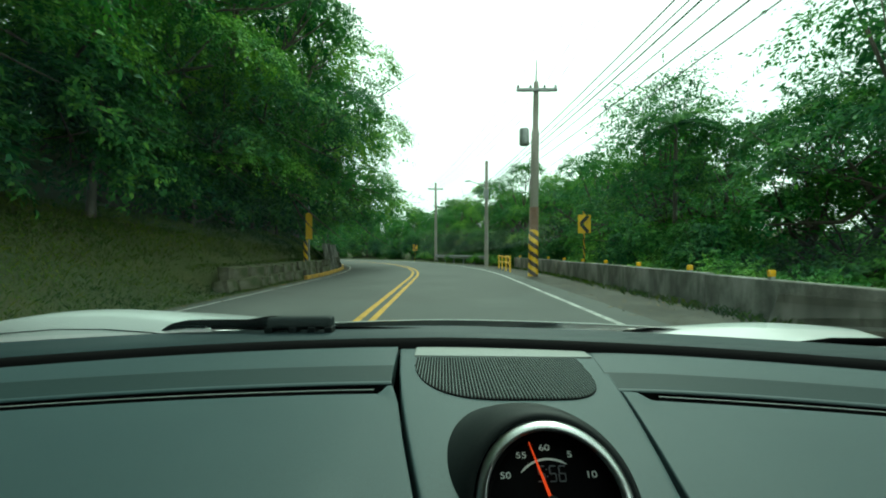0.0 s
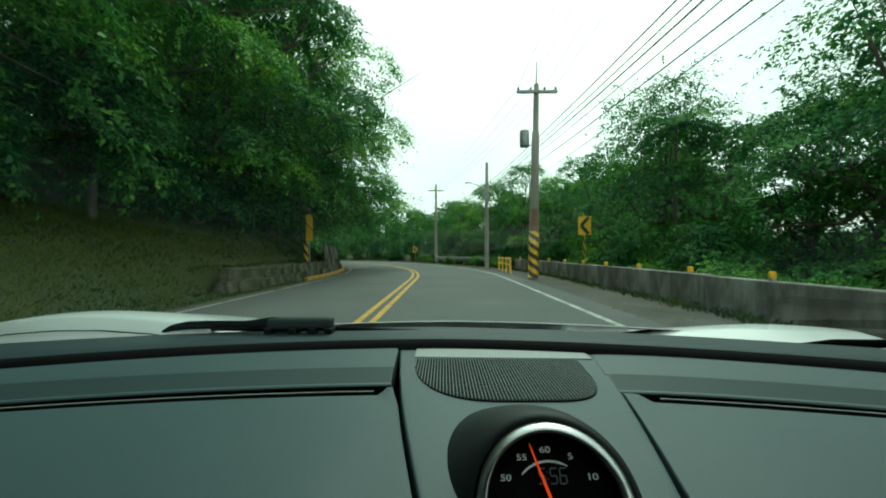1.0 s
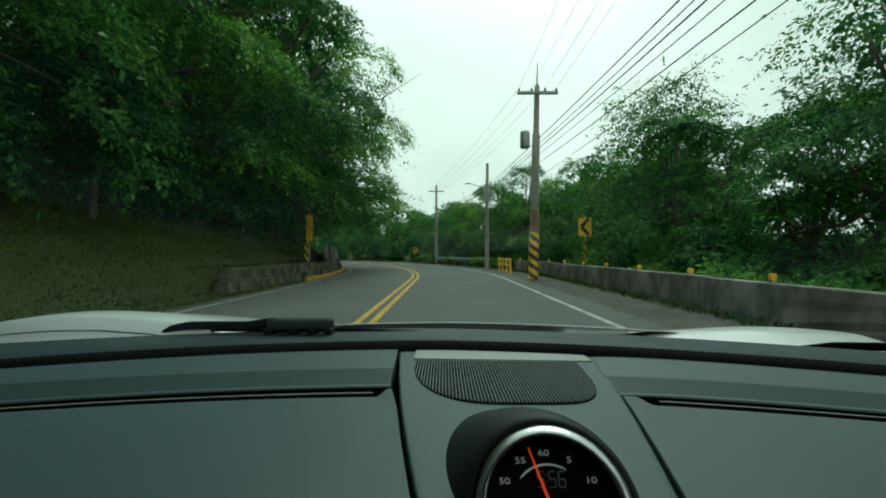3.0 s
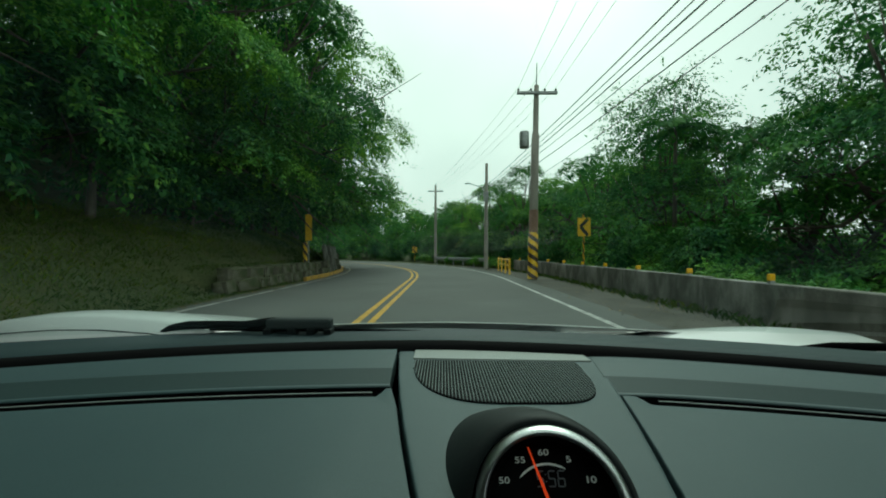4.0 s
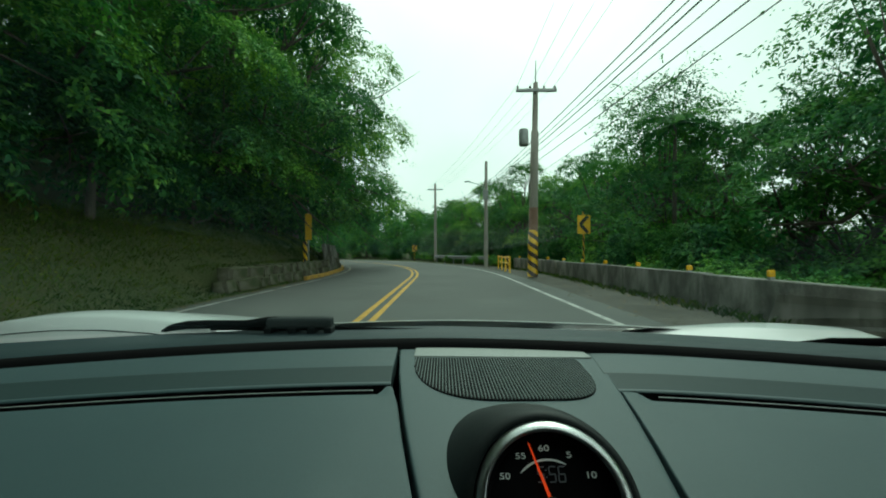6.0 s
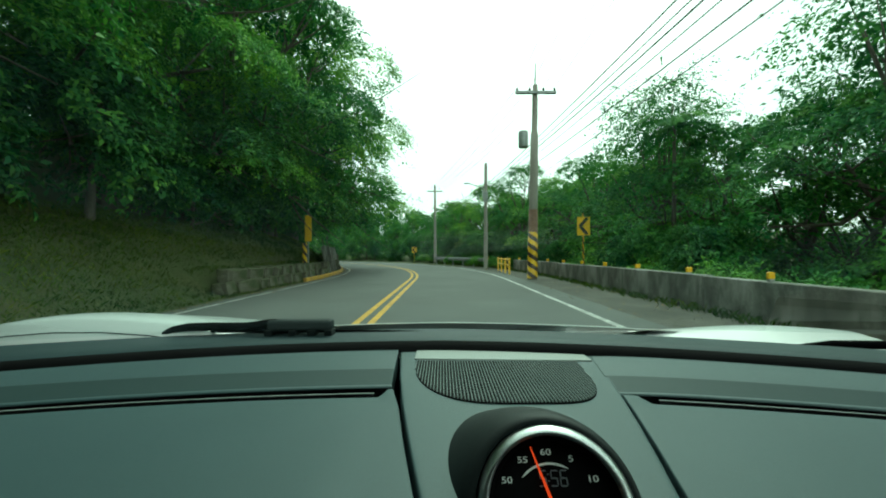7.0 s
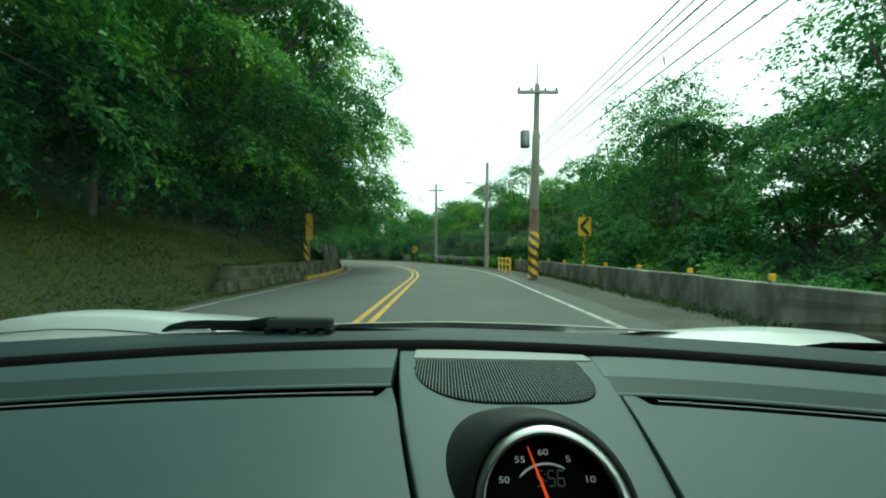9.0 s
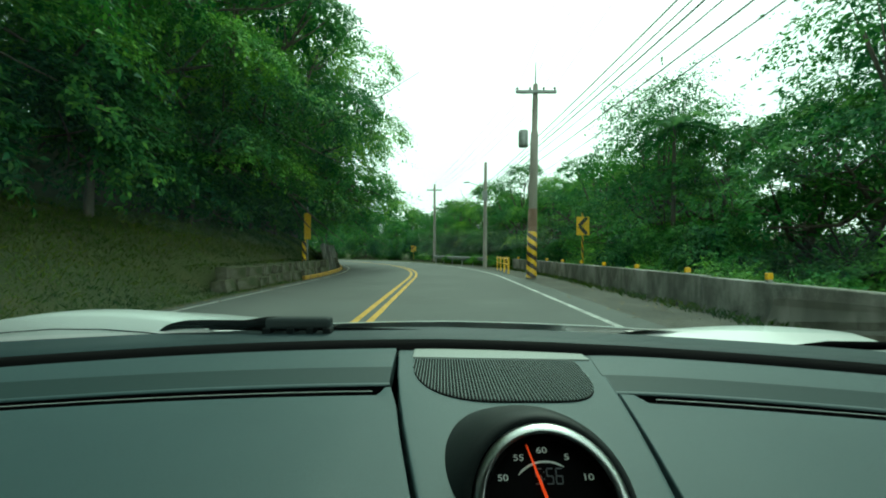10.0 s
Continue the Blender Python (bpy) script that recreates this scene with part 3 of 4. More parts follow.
def make_palm(seed, height, fronds, length):
    """A palm at the origin: slim curved trunk, and arching fronds with two rows of narrow leaflets."""
    rng = np.random.default_rng(seed)
    t = thing("palm", Matrix.Identity(4), "slim palm with arching feathery fronds above the thicket", "palm tree")
    v, f = tube([(0.25 * (k / 5) ** 2, 0, -0.6 + (height + 0.6) * k / 5) for k in range(6)], [0.17, 0.13, 0.12, 0.11, 0.10, 0.08], 10)
    mesh_object("trunk", v, f, BARK, t, smooth=True)
    for k in range(fronds):
        a, lift = 2.4 * k + 0.4 * rng.random(), 0.25 + 0.85 * rng.random()
        out = Vector((math.cos(a), math.sin(a), 0))
        side = Vector((-out.y, out.x, 0))
        run = [Vector((0.25, 0, height)) + out * (length * q) + Vector((0, 0, length * (lift * q - (0.55 + 0.5 * lift) * q * q))) for q in np.linspace(0, 1, 15)]
        stem, stem_faces = tube(run, [0.022 * (1 - 0.85 * q / 14) for q in range(15)], 5)
        rib = mesh_object("frond", stem, stem_faces, LEAF, t, smooth=True)
        lv = []
        for q in range(2, 58):
            x = q / 58 * 14
            p = run[int(x)].lerp(run[min(int(x) + 1, 14)], x - int(x))
            ahead = (run[min(int(x) + 1, 14)] - run[int(x)]).normalized()
            long = length * 0.26 * math.sin(math.pi * (0.12 + 0.85 * q / 58)) ** 0.7
            for d in (1, -1):
                tip = p + (side * d + ahead * 0.55 + Vector((0, 0, -0.35 - 0.2 * rng.random()))) * long
                w = ahead * 0.022
                lv += [p - w, p.lerp(tip, 0.5) - w * 1.2, tip, p.lerp(tip, 0.5) + w * 1.2]
        leaf_mesh("leaflets", np.array([tuple(q) for q in lv]), LEAF, rib)
    return t


palm = make_palm(71, 11.2, 13, 2.4)
plant(palm, 14.8, 9.2, 0.72, 0.6, 0.2)

# ---------------------------------------------------------------- grass and litter
def blades(name, count, place, size, material, label, seed):
    rng = np.random.default_rng(seed)
    v = []
    for _ in range(count):
        x, y = place(rng)
        z = land(x, y) - 0.02
        a = 6.28 * rng.random()
        h = size * (0.5 + rng.random())
        w = 0.003 + 0.004 * rng.random()
        bx, by = math.cos(a) * w, math.sin(a) * w
        lx, ly = rng.normal(size=2) * h * 0.45
        v += [(x - bx, y - by, z), (x + bx, y + by, z), (x + lx * 0.5 + bx * 0.8, y + ly * 0.5 + by * 0.8, z + h * 0.7), (x + lx, y + ly, z + h * 0.9)]
    t = leaf_mesh(name, np.array(v), material, None)
    return tagged(t, label, "grass", kind="stuff")


def on_bank(rng):
    p = place(1.5 + 45 * rng.random() ** 1.6, -5.5 - 3.4 * rng.random())
    return p.x, p.y


def by_wall(rng):
    u = 2 + 36 * rng.random() ** 1.3
    p = place(u, 5.3 + 0.9 * rng.random() if rng.random() < 0.7 or u > 22 else 4.86 - 0.35 * rng.random() ** 2)
    return p.x, p.y


blades("grass", 80000, on_bank, 0.085, GRASS, "rough green and straw-brown grass on the bank", 21)
blades("grass", 9000, by_wall, 0.16, GRASS, "weeds growing along the foot of the wall", 22)

# ---------------------------------------------------------------- wall, poles, wires, signs
WALL_S, WALL_END = 5.0, 22.0
wall = thing("wall_roadside", pose(0, 0, 0), "low weathered concrete parapet wall with dark stains", "wall", kind="structure")
for k in range(10):
    u = -6.5 + 3.0 * k
    bm = bmesh.new()
    box(bm, (-0.11, -1.4925, -0.1), (0.11, 1.4925, 0.66 - 0.02 * (k % 3 == 1)), 0.018)
    ob = part("wall_panel", bm, CONCRETE, wall)
    ob.matrix_basis = pose(*place(u, WALL_S + 0.012 * math.sin(2.1 * k)), 0, 0, heading(u))
proto = None
for k in range(14):
    u = -4.0 + 1.93 * k
    at = place(u, WALL_S + 0.02 * math.sin(k * 2.3), 0.652)
    if proto is None:
        proto = thing("reflector", pose(*at), "amber road reflector on a wall top", "reflector", "reflectors on the wall")
        bm = bmesh.new()
        box(bm, (-0.045, -0.025, -0.03), (0.045, 0.025, 0.03), 0.005)
        part("foot", bm, STEEL, proto)
        bm = bmesh.new()
        box(bm, (-0.058, -0.025, 0.025), (0.058, 0.025, 0.135), 0.018)
        part("lens", bm, REFLECTOR, proto)
    else:
        copy_thing(proto, pose(*at, 0, 0, heading(u) + 10 * math.sin(k * 1.7)))


def insulator(bm, x, z, m):
    v, f = lathe([(0.0, 0.0), (0.03, 0.0), (0.03, 0.05), (0.05, 0.06), (0.03, 0.08), (0.05, 0.10), (0.02, 0.14), (0.0, 0.14)], 10)
    vs = [bm.verts.new(m @ Vector((x + a, b, z + c))) for a, b, c in v]
    for q in f:
        bm.faces.new([vs[i] for i in q])


POLE = Vector((3.75, 15.6, 0.0))
pole = thing("utility_pole", Matrix.Translation(POLE), "leaning concrete utility pole with crossarm and striped base", "utility pole", "utility poles")


def pole_point(z):
    return 0.022 * z


v, f = tube([(pole_point(z), 0, z) for z in (-0.3, 2.0, 4.0, 6.1)], [0.19, 0.18, 0.168, 0.158], 20)
mesh_object("shaft", v, f, POLE_CONCRETE, pole, smooth=True)
v, f = tube([(pole_point(z), 0, z) for z in (6.0, 7.2, 8.15)], [0.125, 0.115, 0.105], 16)
mesh_object("upper_shaft", v, f, POLE_CONCRETE, pole, smooth=True)
v, f = tube([(pole_point(z), 0, z) for z in (0.02, 0.9, 1.95)], [0.215, 0.205, 0.197], 32)
mesh_object("warning_sleeve", v, f, STRIPES, pole, "yellow and black striped band", smooth=True)
v, f = tube([(pole_point(z), 0, z) for z in (1.95, 2.9)], [0.192, 0.186], 24)
mesh_object("sleeve", v, f, POLE_BROWN, pole, "rust-brown sleeve", smooth=True)
bm = bmesh.new()
box(bm, (-0.85, -0.06, 7.72), (0.85, 0.06, 7.84), 0.012, Matrix.Translation((pole_point(7.8), -0.14, 0)))
part("crossarm", bm, STEEL, pole)
for x in (-0.78, -0.25, 0.32, 0.78):
    bm = bmesh.new()
    insulator(bm, x + pole_point(7.8), 7.83, Matrix.Translation((0, -0.14, 0)))
    part("insulator", bm, SIGN_BLACK, pole)
v, f = tube([(pole_point(7.9), 0, 8.0), (pole_point(9), 0, 9.1)], [0.035, 0.02], 8)
mesh_object("lightning_rod", v, f, STEEL, pole)
v, f = lathe([(0.0, 0.0), (0.19, 0.0), (0.2, 0.04), (0.2, 0.62), (0.18, 0.68), (0.0, 0.70)], 20)
tr = mesh_object("transformer", v, f, STEEL, pole, "grey drum transformer", smooth=True)
tr.matrix_basis = pose(pole_point(6) - 0.48, -0.05, 5.5)

LAMP = place(24.5, 4.1)
lamp = thing("street_lamp", Matrix.Translation(LAMP), "slim grey pole with an arm lamp over the road", "street lamp")
v, f = tube([(0, 0, -0.3), (0.02, 0, 4), (0.05, 0, 7.2)], [0.14, 0.12, 0.1], 14)
mesh_object("post", v, f, POLE_CONCRETE, lamp, smooth=True)
v, f = tube([(0.0, 0, 5.4), (-0.5, -0.1, 5.62), (-1.15, -0.25, 5.78)], [0.035, 0.03, 0.025], 8)
mesh_object("arm", v, f, STEEL, lamp)
bm = bmesh.new()
box(bm, (-0.28, -0.08, -0.04), (0.12, 0.08, 0.04), 0.03, pose(-1.2, -0.26, 5.79, 0, -8, 12))
part("lamp_head", bm, STEEL, lamp)
bm = bmesh.new()
box(bm, (-0.16, -0.16, 4.6), (0.16, 0.1, 5.25), 0.02)
part("switch_box", bm, STEEL, lamp)


def wire(x0, y0, z0, x1, y1, z1, sag, r):
    pts = []
    for k in range(25):
        t = k / 24
        pts.append((x0 + (x1 - x0) * t, y0 + (y1 - y0) * t, z0 + (z1 - z0) * t - sag * 4 * t * (1 - t)))
    v, f = tube(pts, [r] * 25, 6)
    ob = mesh_object("overhead_wire", v, f, CABLE)
    return tagged(ob, "black overhead wire strung between utility poles", "wire", "overhead wires")


FAR = place(37.0, 5.6)
for x, z, r in ((-0.78, 8.0, 0.007), (-0.25, 8.0, 0.007), (0.32, 8.0, 0.007), (0.78, 8.0, 0.007)):
    px = POLE.x + pole_point(8) + x
    wire(px, POLE.y - 0.14, z, 3.4 + x, -20, 8.3, 0.35, r)
    wire(px, POLE.y - 0.14, z, FAR.x + x * 0.9, FAR.y, 7.7, 0.4, r)
for dx, z, r in ((0.1, 5.9, 0.016), (0.2, 5.75, 0.013), (0.24, 5.6, 0.017), (0.2, 5.3, 0.011), (0.16, 4.9, 0.013)):
    px = POLE.x + pole_point(z) + dx
    wire(px, POLE.y, z, 4.6 + dx * 1.5, -20, z + 0.1, 0.45, r)
    wire(px, POLE.y, z, LAMP.x + dx * 0.3, LAMP.y, z - 0.2, 0.05, r)
    wire(LAMP.x + dx * 0.3, LAMP.y, z - 0.2, FAR.x + 0.1, FAR.y, z - 0.3, 0.2, r)
wire(5.9, 32, 6.2, 6.2, -18, 5.9, 0.5, 0.014)

far_pole = thing("utility_pole", pose(FAR.x, FAR.y, land(FAR.x, FAR.y)), "distant slim concrete utility pole with a crossarm", "utility pole", "utility poles")
v, f = tube([(0, 0, -0.3), (0, 0, 4), (0, 0, 8.2)], [0.16, 0.14, 0.11], 12)
mesh_object("shaft", v, f, POLE_CONCRETE, far_pole, smooth=True)
bm = bmesh.new()
box(bm, (-0.8, -0.06, 7.5), (0.8, 0.06, 7.62), 0.012)
part("crossarm", bm, STEEL, far_pole)

sign = thing("chevron_sign", pose(*place(39.5, 4.6), 0, 0, 12), "yellow chevron bend sign on a striped post", "road sign")
v, f = tube([(0, 0, -0.2), (0, 0, 1.4)], [0.035, 0.035], 10)
mesh_object("post", v, f, STRIPES, sign)
bm = bmesh.new()
box(bm, (-0.25, -0.045, 1.1), (0.25, -0.035, 1.75), 0.003)
part("panel", bm, SIGN_YELLOW, sign)
bm = bmesh.new()
for dz, rot in ((0.16, 42), (-0.16, -42)):
    box(bm, (-0.23, -0.05, -0.06), (0.23, -0.0465, 0.06), 0, Matrix.Translation((0, 0, 1.425 + dz)) @ pose(0, 0, 0, 0, -rot, 0))
part("chevron", bm, SIGN_BLACK, sign)

def chevron_panel(parent, z0, z1, w):
    bm = bmesh.new()
    box(bm, (-w / 2, -0.045, z0), (w / 2, -0.035, z1), 0.003)
    part("panel", bm, SIGN_YELLOW, parent)
    bm = bmesh.new()
    h = (z1 - z0) / 2
    for sgn in (1, -1):
        box(bm, (-h * 0.62, -0.05, -0.07), (h * 0.62, -0.0465, 0.07), 0, Matrix.Translation((0, 0, z0 + h + sgn * h * 0.44)) @ pose(0, 0, 0, 0, -46 * sgn, 0))
    part("chevron", bm, SIGN_BLACK, parent)


bend_sign = thing("chevron_sign", pose(5.75, 15.2, land(5.75, 15.2), 0, 0, 6), "yellow chevron bend sign on a striped post", "road sign", "bend signs")
v, f = tube([(0, 0, -0.2), (0, 0, 2.9)], [0.04, 0.04], 10)
mesh_object("post", v, f, STRIPES, bend_sign, "black and yellow banded post")
chevron_panel(bend_sign, 2.0, 2.75, 0.55)

board = thing("marker_post", pose(-6.3, 17.0, land(-6.3, 17.0)), "narrow yellow board on a black and yellow striped post", "road sign")
v, f = tube([(0, 0, -0.3), (0, 0, 1.35)], [0.10, 0.095], 16)
mesh_object("striped_post", v, f, STRIPES, board, smooth=True)
v, f = tube([(0.16, -0.02, -0.2), (0.16, -0.02, 2.9)], [0.03, 0.03], 10)
mesh_object("post", v, f, STEEL, board, smooth=True)
bm = bmesh.new()
box(bm, (0.02, -0.06, 1.4), (0.32, -0.045, 2.6), 0.004)
part("board", bm, SIGN_YELLOW, board, "plain yellow board")
bm = bmesh.new()
for z in (1.55, 1.98, 2.42):
    box(bm, (0.13, -0.045, z), (0.20, -0.01, z + 0.04), 0.004)
part("clamp", bm, STEEL, board)

post = thing("delineator_post", pose(*place(22.4, 4.75)), "short yellow and black banded post at the wall's end", "marker post", "delineator posts")
v, f = tube([(0, 0, -0.2), (0, 0, 0.3), (0, 0, 0.78)], [0.06, 0.06, 0.055], 14)
mesh_object("tube", v, f, STRIPES, post, smooth=True)
v, f = lathe([(0.055, 0.78), (0.05, 0.80), (0.0, 0.815)], 14)
mesh_object("cap", v, f, SIGN_BLACK, post, smooth=True)
copy_thing(post, pose(*place(25.6, 4.7), 0, 0, 40))

barrier = thing("crash_barrier", pose(*place(26.5, 4.9), 0, 0, heading(31.5)), "pale grey steel crash barrier on short posts", "guard rail")
for k in range(6):
    bm = bmesh.new()
    box(bm, (0.03, 2.0 * k - 0.05, -0.3), (0.13, 2.0 * k + 0.05, 0.72), 0.01)
    part("post", bm, STEEL, barrier)
prof = [(0.0, 0.42), (-0.05, 0.46), (-0.05, 0.52), (0.0, 0.56), (-0.05, 0.60), (-0.05, 0.66), (0.0, 0.70), (0.012, 0.70), (0.012, 0.42)]
v = [(x, y, z) for y in (-0.4, 10.4) for x, z in prof]
n = len(prof)
mesh_object("beam", v, [(k, (k + 1) % n, n + (k + 1) % n, n + k) for k in range(n)], STEEL, barrier)

rail = thing("guard_rail", pose(*place(18.6, 3.55), 0, 0, 5), "yellow painted metal guard rail at the side turning", "guard rail")
for k in range(4):
    v, f = tube([(0.12 * k, 1.3 * k, -0.15), (0.12 * k, 1.3 * k, 0.82)], [0.045, 0.045], 10)
    mesh_object("post", v, f, SIGN_YELLOW, rail, smooth=True)
for z in (0.45, 0.75):
    v, f = tube([(0, -0.1, z), (0.36, 4.0, z)], [0.035, 0.035], 8)
    mesh_object("rail_bar", v, f, SIGN_YELLOW, rail, smooth=True)


def litter(rng):
    u = 2.5 + 40 * rng.random() ** 1.5
    p = place(u, -5.25 + 0.55 * rng.random() ** 2 if rng.random() < 0.6 else 3.0 + 1.8 * rng.random())
    return p.x, p.y


rng = np.random.default_rng(31)
lv = []
for _ in range(1500):
    x, y = litter(rng)
    a, r = 6.28 * rng.random(), 0.02 + 0.035 * rng.random()
    z = 0.008
    ca, sa = math.cos(a) * r, math.sin(a) * r
    lv += [(x - ca, y - sa, z), (x + sa * 0.5, y - ca * 0.5, z + 0.012 * rng.random()), (x + ca, y + sa, z + 0.004), (x - sa * 0.5, y + ca * 0.5, z + 0.012 * rng.random())]
tagged(leaf_mesh("fallen_leaves", np.array(lv), DRY_LEAF, None), "dry brown fallen leaves along the road edges", "leaf litter", kind="stuff")

stone_wall = thing("wall_stone", pose(0, 0, 0), "low mossy stone retaining wall under the bank", "wall", kind="structure")
rng = np.random.default_rng(44)
stone_meshes = []
for k in range(5):
    bm = bmesh.new()
    box(bm, (-0.2, -0.5, -0.5), (0.2, 0.5, 0.5), 0.09)
    for vert in bm.verts:
        vert.co += Vector(rng.normal(size=3)) * 0.025
    me = bpy.data.meshes.new("stone")
    bmesh.ops.recalc_face_normals(bm, faces=bm.faces)
    bm.to_mesh(me)
    bm.free()
    me.materials.append(STONE)
    stone_meshes.append(me)
for start, stop, rows in ((9.6, 19.6, 2), (27.0, 52.0, 3)):
    for row in range(rows):
        u = start + 0.3 * row
        while u < stop:
            w = 0.55 + 0.5 * rng.random()
            ob = new("stone", stone_meshes[int(rng.integers(0, 5))])
            ob.parent = stone_wall
            ob.matrix_basis = Matrix.LocRotScale(place(u + w / 2, -5.78 - 0.07 * row + 0.04 * rng.normal(), 0.16 + 0.33 * row), Euler((0.05 * rng.normal(), 0.12 * rng.normal(), radians(heading(u)) + 0.14 * rng.normal())), (1, w * 0.97, 0.35 + 0.06 * rng.random()))
            u += w

# plank wall that holds the bank, leaning back against it
plank_wall = thing("retaining_wall", pose(*place(20.5, -5.75), 0, 0, heading(23.5)), "weathered concrete plank retaining wall leaning on the bank", "wall")
for k in range(4):
    bm = bmesh.new()
    box(bm, (-0.09, -0.09, -0.2), (0.09, 0.09, 1.55), 0.012, pose(0.06, 2.0 * k, 0, 0, -12, 0))
    part("post", bm, CONCRETE, plank_wall)
for k in range(3):
    for row in range(5):
        bm = bmesh.new()
        box(bm, (-0.04, 0.05, 0.0), (0.04, 1.95, 0.275), 0.01, pose(-0.06 - 0.062 * row, 2.0 * k, 0.29 * row + 0.01, 0, -12, 0.6 * math.sin(k * 3 + row)))
        part("plank", bm, CONCRETE, plank_wall)

kerb = thing("kerb", pose(0, 0, 0), "worn yellow painted kerb along the inside of the bend", "kerb", kind="structure")
bm = bmesh.new()
box(bm, (-0.07, -0.49, -0.1), (0.07, 0.49, 0.14), 0.02)
kerb_mesh = None
for k in range(30):
    u = 15.0 + k
    if kerb_mesh is None:
        ob = part("kerb_stone", bm, KERB_PAINT, kerb)
        kerb_mesh = ob.data
    else:
        ob = new("kerb_stone", kerb_mesh)
        ob.parent = kerb
    ob.matrix_basis = pose(*place(u, -5.38), 0, 0, heading(u))

# ---------------------------------------------------------------- the car: outside
car = thing("car", pose(0, 0, 0), "white sports car parked on the road, grey dashboard and round stopwatch", "car")


def arc(base, square, slant):
    """A line across the dashboard: how far ahead it lies at x."""
    return lambda x: base - square * x * x - slant * max(x, 0.0)


GASKET, GASKET_OUT, COWL_OUT = arc(0.629, 0.28, 0.075), arc(0.735, 0.25, 0.07), arc(0.845, 0.2, 0.11)
BAND, LIP, SLOT = arc(0.522, 0.22, 0.08), arc(0.478, 0.215, 0.065), arc(0.4475, 0.2, 0.06)


def strip(name, rows, x0, x1, material, parent, label="", cols=60, smooth=True):
    """A sheet over x0..x1 through rows of (line across, height)."""
    v = []
    for line_at, z in rows:
        for k in range(cols):
            x = x0 + (x1 - x0) * k / (cols - 1)
            v.append((x, line_at(x), z(x) if callable(z) else z))
    return mesh_object(name, v, grid_faces(len(rows), cols), material, parent, label, smooth)


def moved(line_at, d):
    return lambda x: line_at(x) + d


strip("windscreen_seal", [(moved(GASKET, -0.012), 0.936), (moved(GASKET, -0.004), 0.9445), (moved(GASKET, 0.012), 0.946), (moved(GASKET, 0.05), 0.940), (GASKET_OUT, 0.929), (moved(GASKET_OUT, 0.02), 0.92)],
      -0.95, 0.95, RUBBER, car, "black rubber windscreen seal")
strip("cowl", [(moved(GASKET_OUT, -0.02), 0.923), (moved(GASKET_OUT, 0.0), 0.931), (moved(GASKET_OUT, 0.03), 0.9305), (COWL_OUT, 0.930), (moved(COWL_OUT, 0.012), 0.922), (moved(COWL_OUT, 0.02), 0.89)],
      -0.95, 0.95, COWL, car, "grey-blue cowl panel")

# dark sheet added in the gap, for the shade below the bonnet's rear edge
strip("under_hood_dark", [(moved(COWL_OUT, 0.018), 0.895), (moved(COWL_OUT, 0.03), 0.893), (arc(0.96, 0.0, 0.0), 0.889)], -0.56, 0.70, COWL, car, "dark strip added for the shade under the bonnet edge")


def hood_z(x, y):
    c = x - 0.08
    return 0.926 - 0.05 * c * c - 0.02 * max(0.0, x) - (0.20 - 0.022 * smooth_step((x - 0.15) / 0.3)) * (y - 0.95) - 0.035 * (y - 0.95) ** 2


hv, hn, hm = [], 44, 30
for j in range(hm):
    for i in range(hn):
        x = -0.56 + 1.26 * i / (hn - 1)
        y = 0.93 + 1.32 * j / (hm - 1)
        z = hood_z(x, y) - (0.003 if j == 0 else 1.6 * max(0.0, y - 1.9) ** 2)
        hv.append((x, y, z))
mesh_object("hood", hv, grid_faces(hm, hn), CAR_PAINT, car, "white bonnet", smooth=True)


def fender(xc, z0, y0, slope, k, inner, soft_edge=1.0):
    v, n, m = [], 36, 40
    for j in range(m):
        y = 0.79 + 1.42 * max(0, j - 1) / (m - 2)
        for i in range(n):
            u = -1 + 2 * i / (n - 1)
            d = 0.36 * u
            toward = (d > 0) == (inner > 0)
            side = 1 if toward else 1.15
            edge = (soft_edge if toward else 1.0) * 0.5 * max(0.0, abs(d) - 0.24) ** 1.3
            z = z0 - slope * (y - y0) - 0.10 * max(0.0, y - 1.1) ** 2 - k * side * d * d - edge
            if y < y0:
                z = z0 - 0.12 * (y0 - y) - k * side * d * d - edge
            v.append((xc + d, y - (0.03 if j == 0 else 0), z - (0.09 if j == 0 else 0)))
    return mesh_object("fender", v, grid_faces(m, n), CAR_PAINT, car, smooth=True)


fender(-0.77, 0.970, 0.85, 0.20, 0.36, 1)
fender(0.80, 0.915, 0.95, 0.24, 0.26, -1, 0.1)


gap_pts = [(x, 0.7815, 0.9388 - 0.36 * (x + 0.77) ** 2) for x in (-1.12, -1.02, -0.92, -0.82, -0.72, -0.62, -0.55)]
v, f = tube(gap_pts, [0.0013] * 7, 6)
mesh_object("shut_line", v, f, COWL, car, "dark gap between bonnet and wing", smooth=True)


wiper = thing("wiper", Matrix.Identity(4), "black windscreen wiper resting on the cowl", "wiper")
wiper.parent = car
del wiper["category"]
v, f = tube([(-0.612, 0.79, 0.926), (-0.575, 0.79, 0.941), (-0.545, 0.79, 0.9465), (-0.50, 0.79, 0.9475), (-0.42, 0.79, 0.948), (-0.372, 0.79, 0.953), (-0.355, 0.79, 0.958)], [0.005, 0.008, 0.009, 0.009, 0.008, 0.010, 0.006], 10)
mesh_object("wiper_arm", v, f, RUBBER, wiper, smooth=True)
v, f = tube([(-0.50, 0.80, 0.937), (-0.3, 0.81, 0.934), (0.2, 0.83, 0.919), (0.36, 0.82, 0.912)], [0.005, 0.005, 0.003, 0.002], 8)
mesh_object("wiper_blade", v, f, RUBBER, wiper)
bm = bmesh.new()
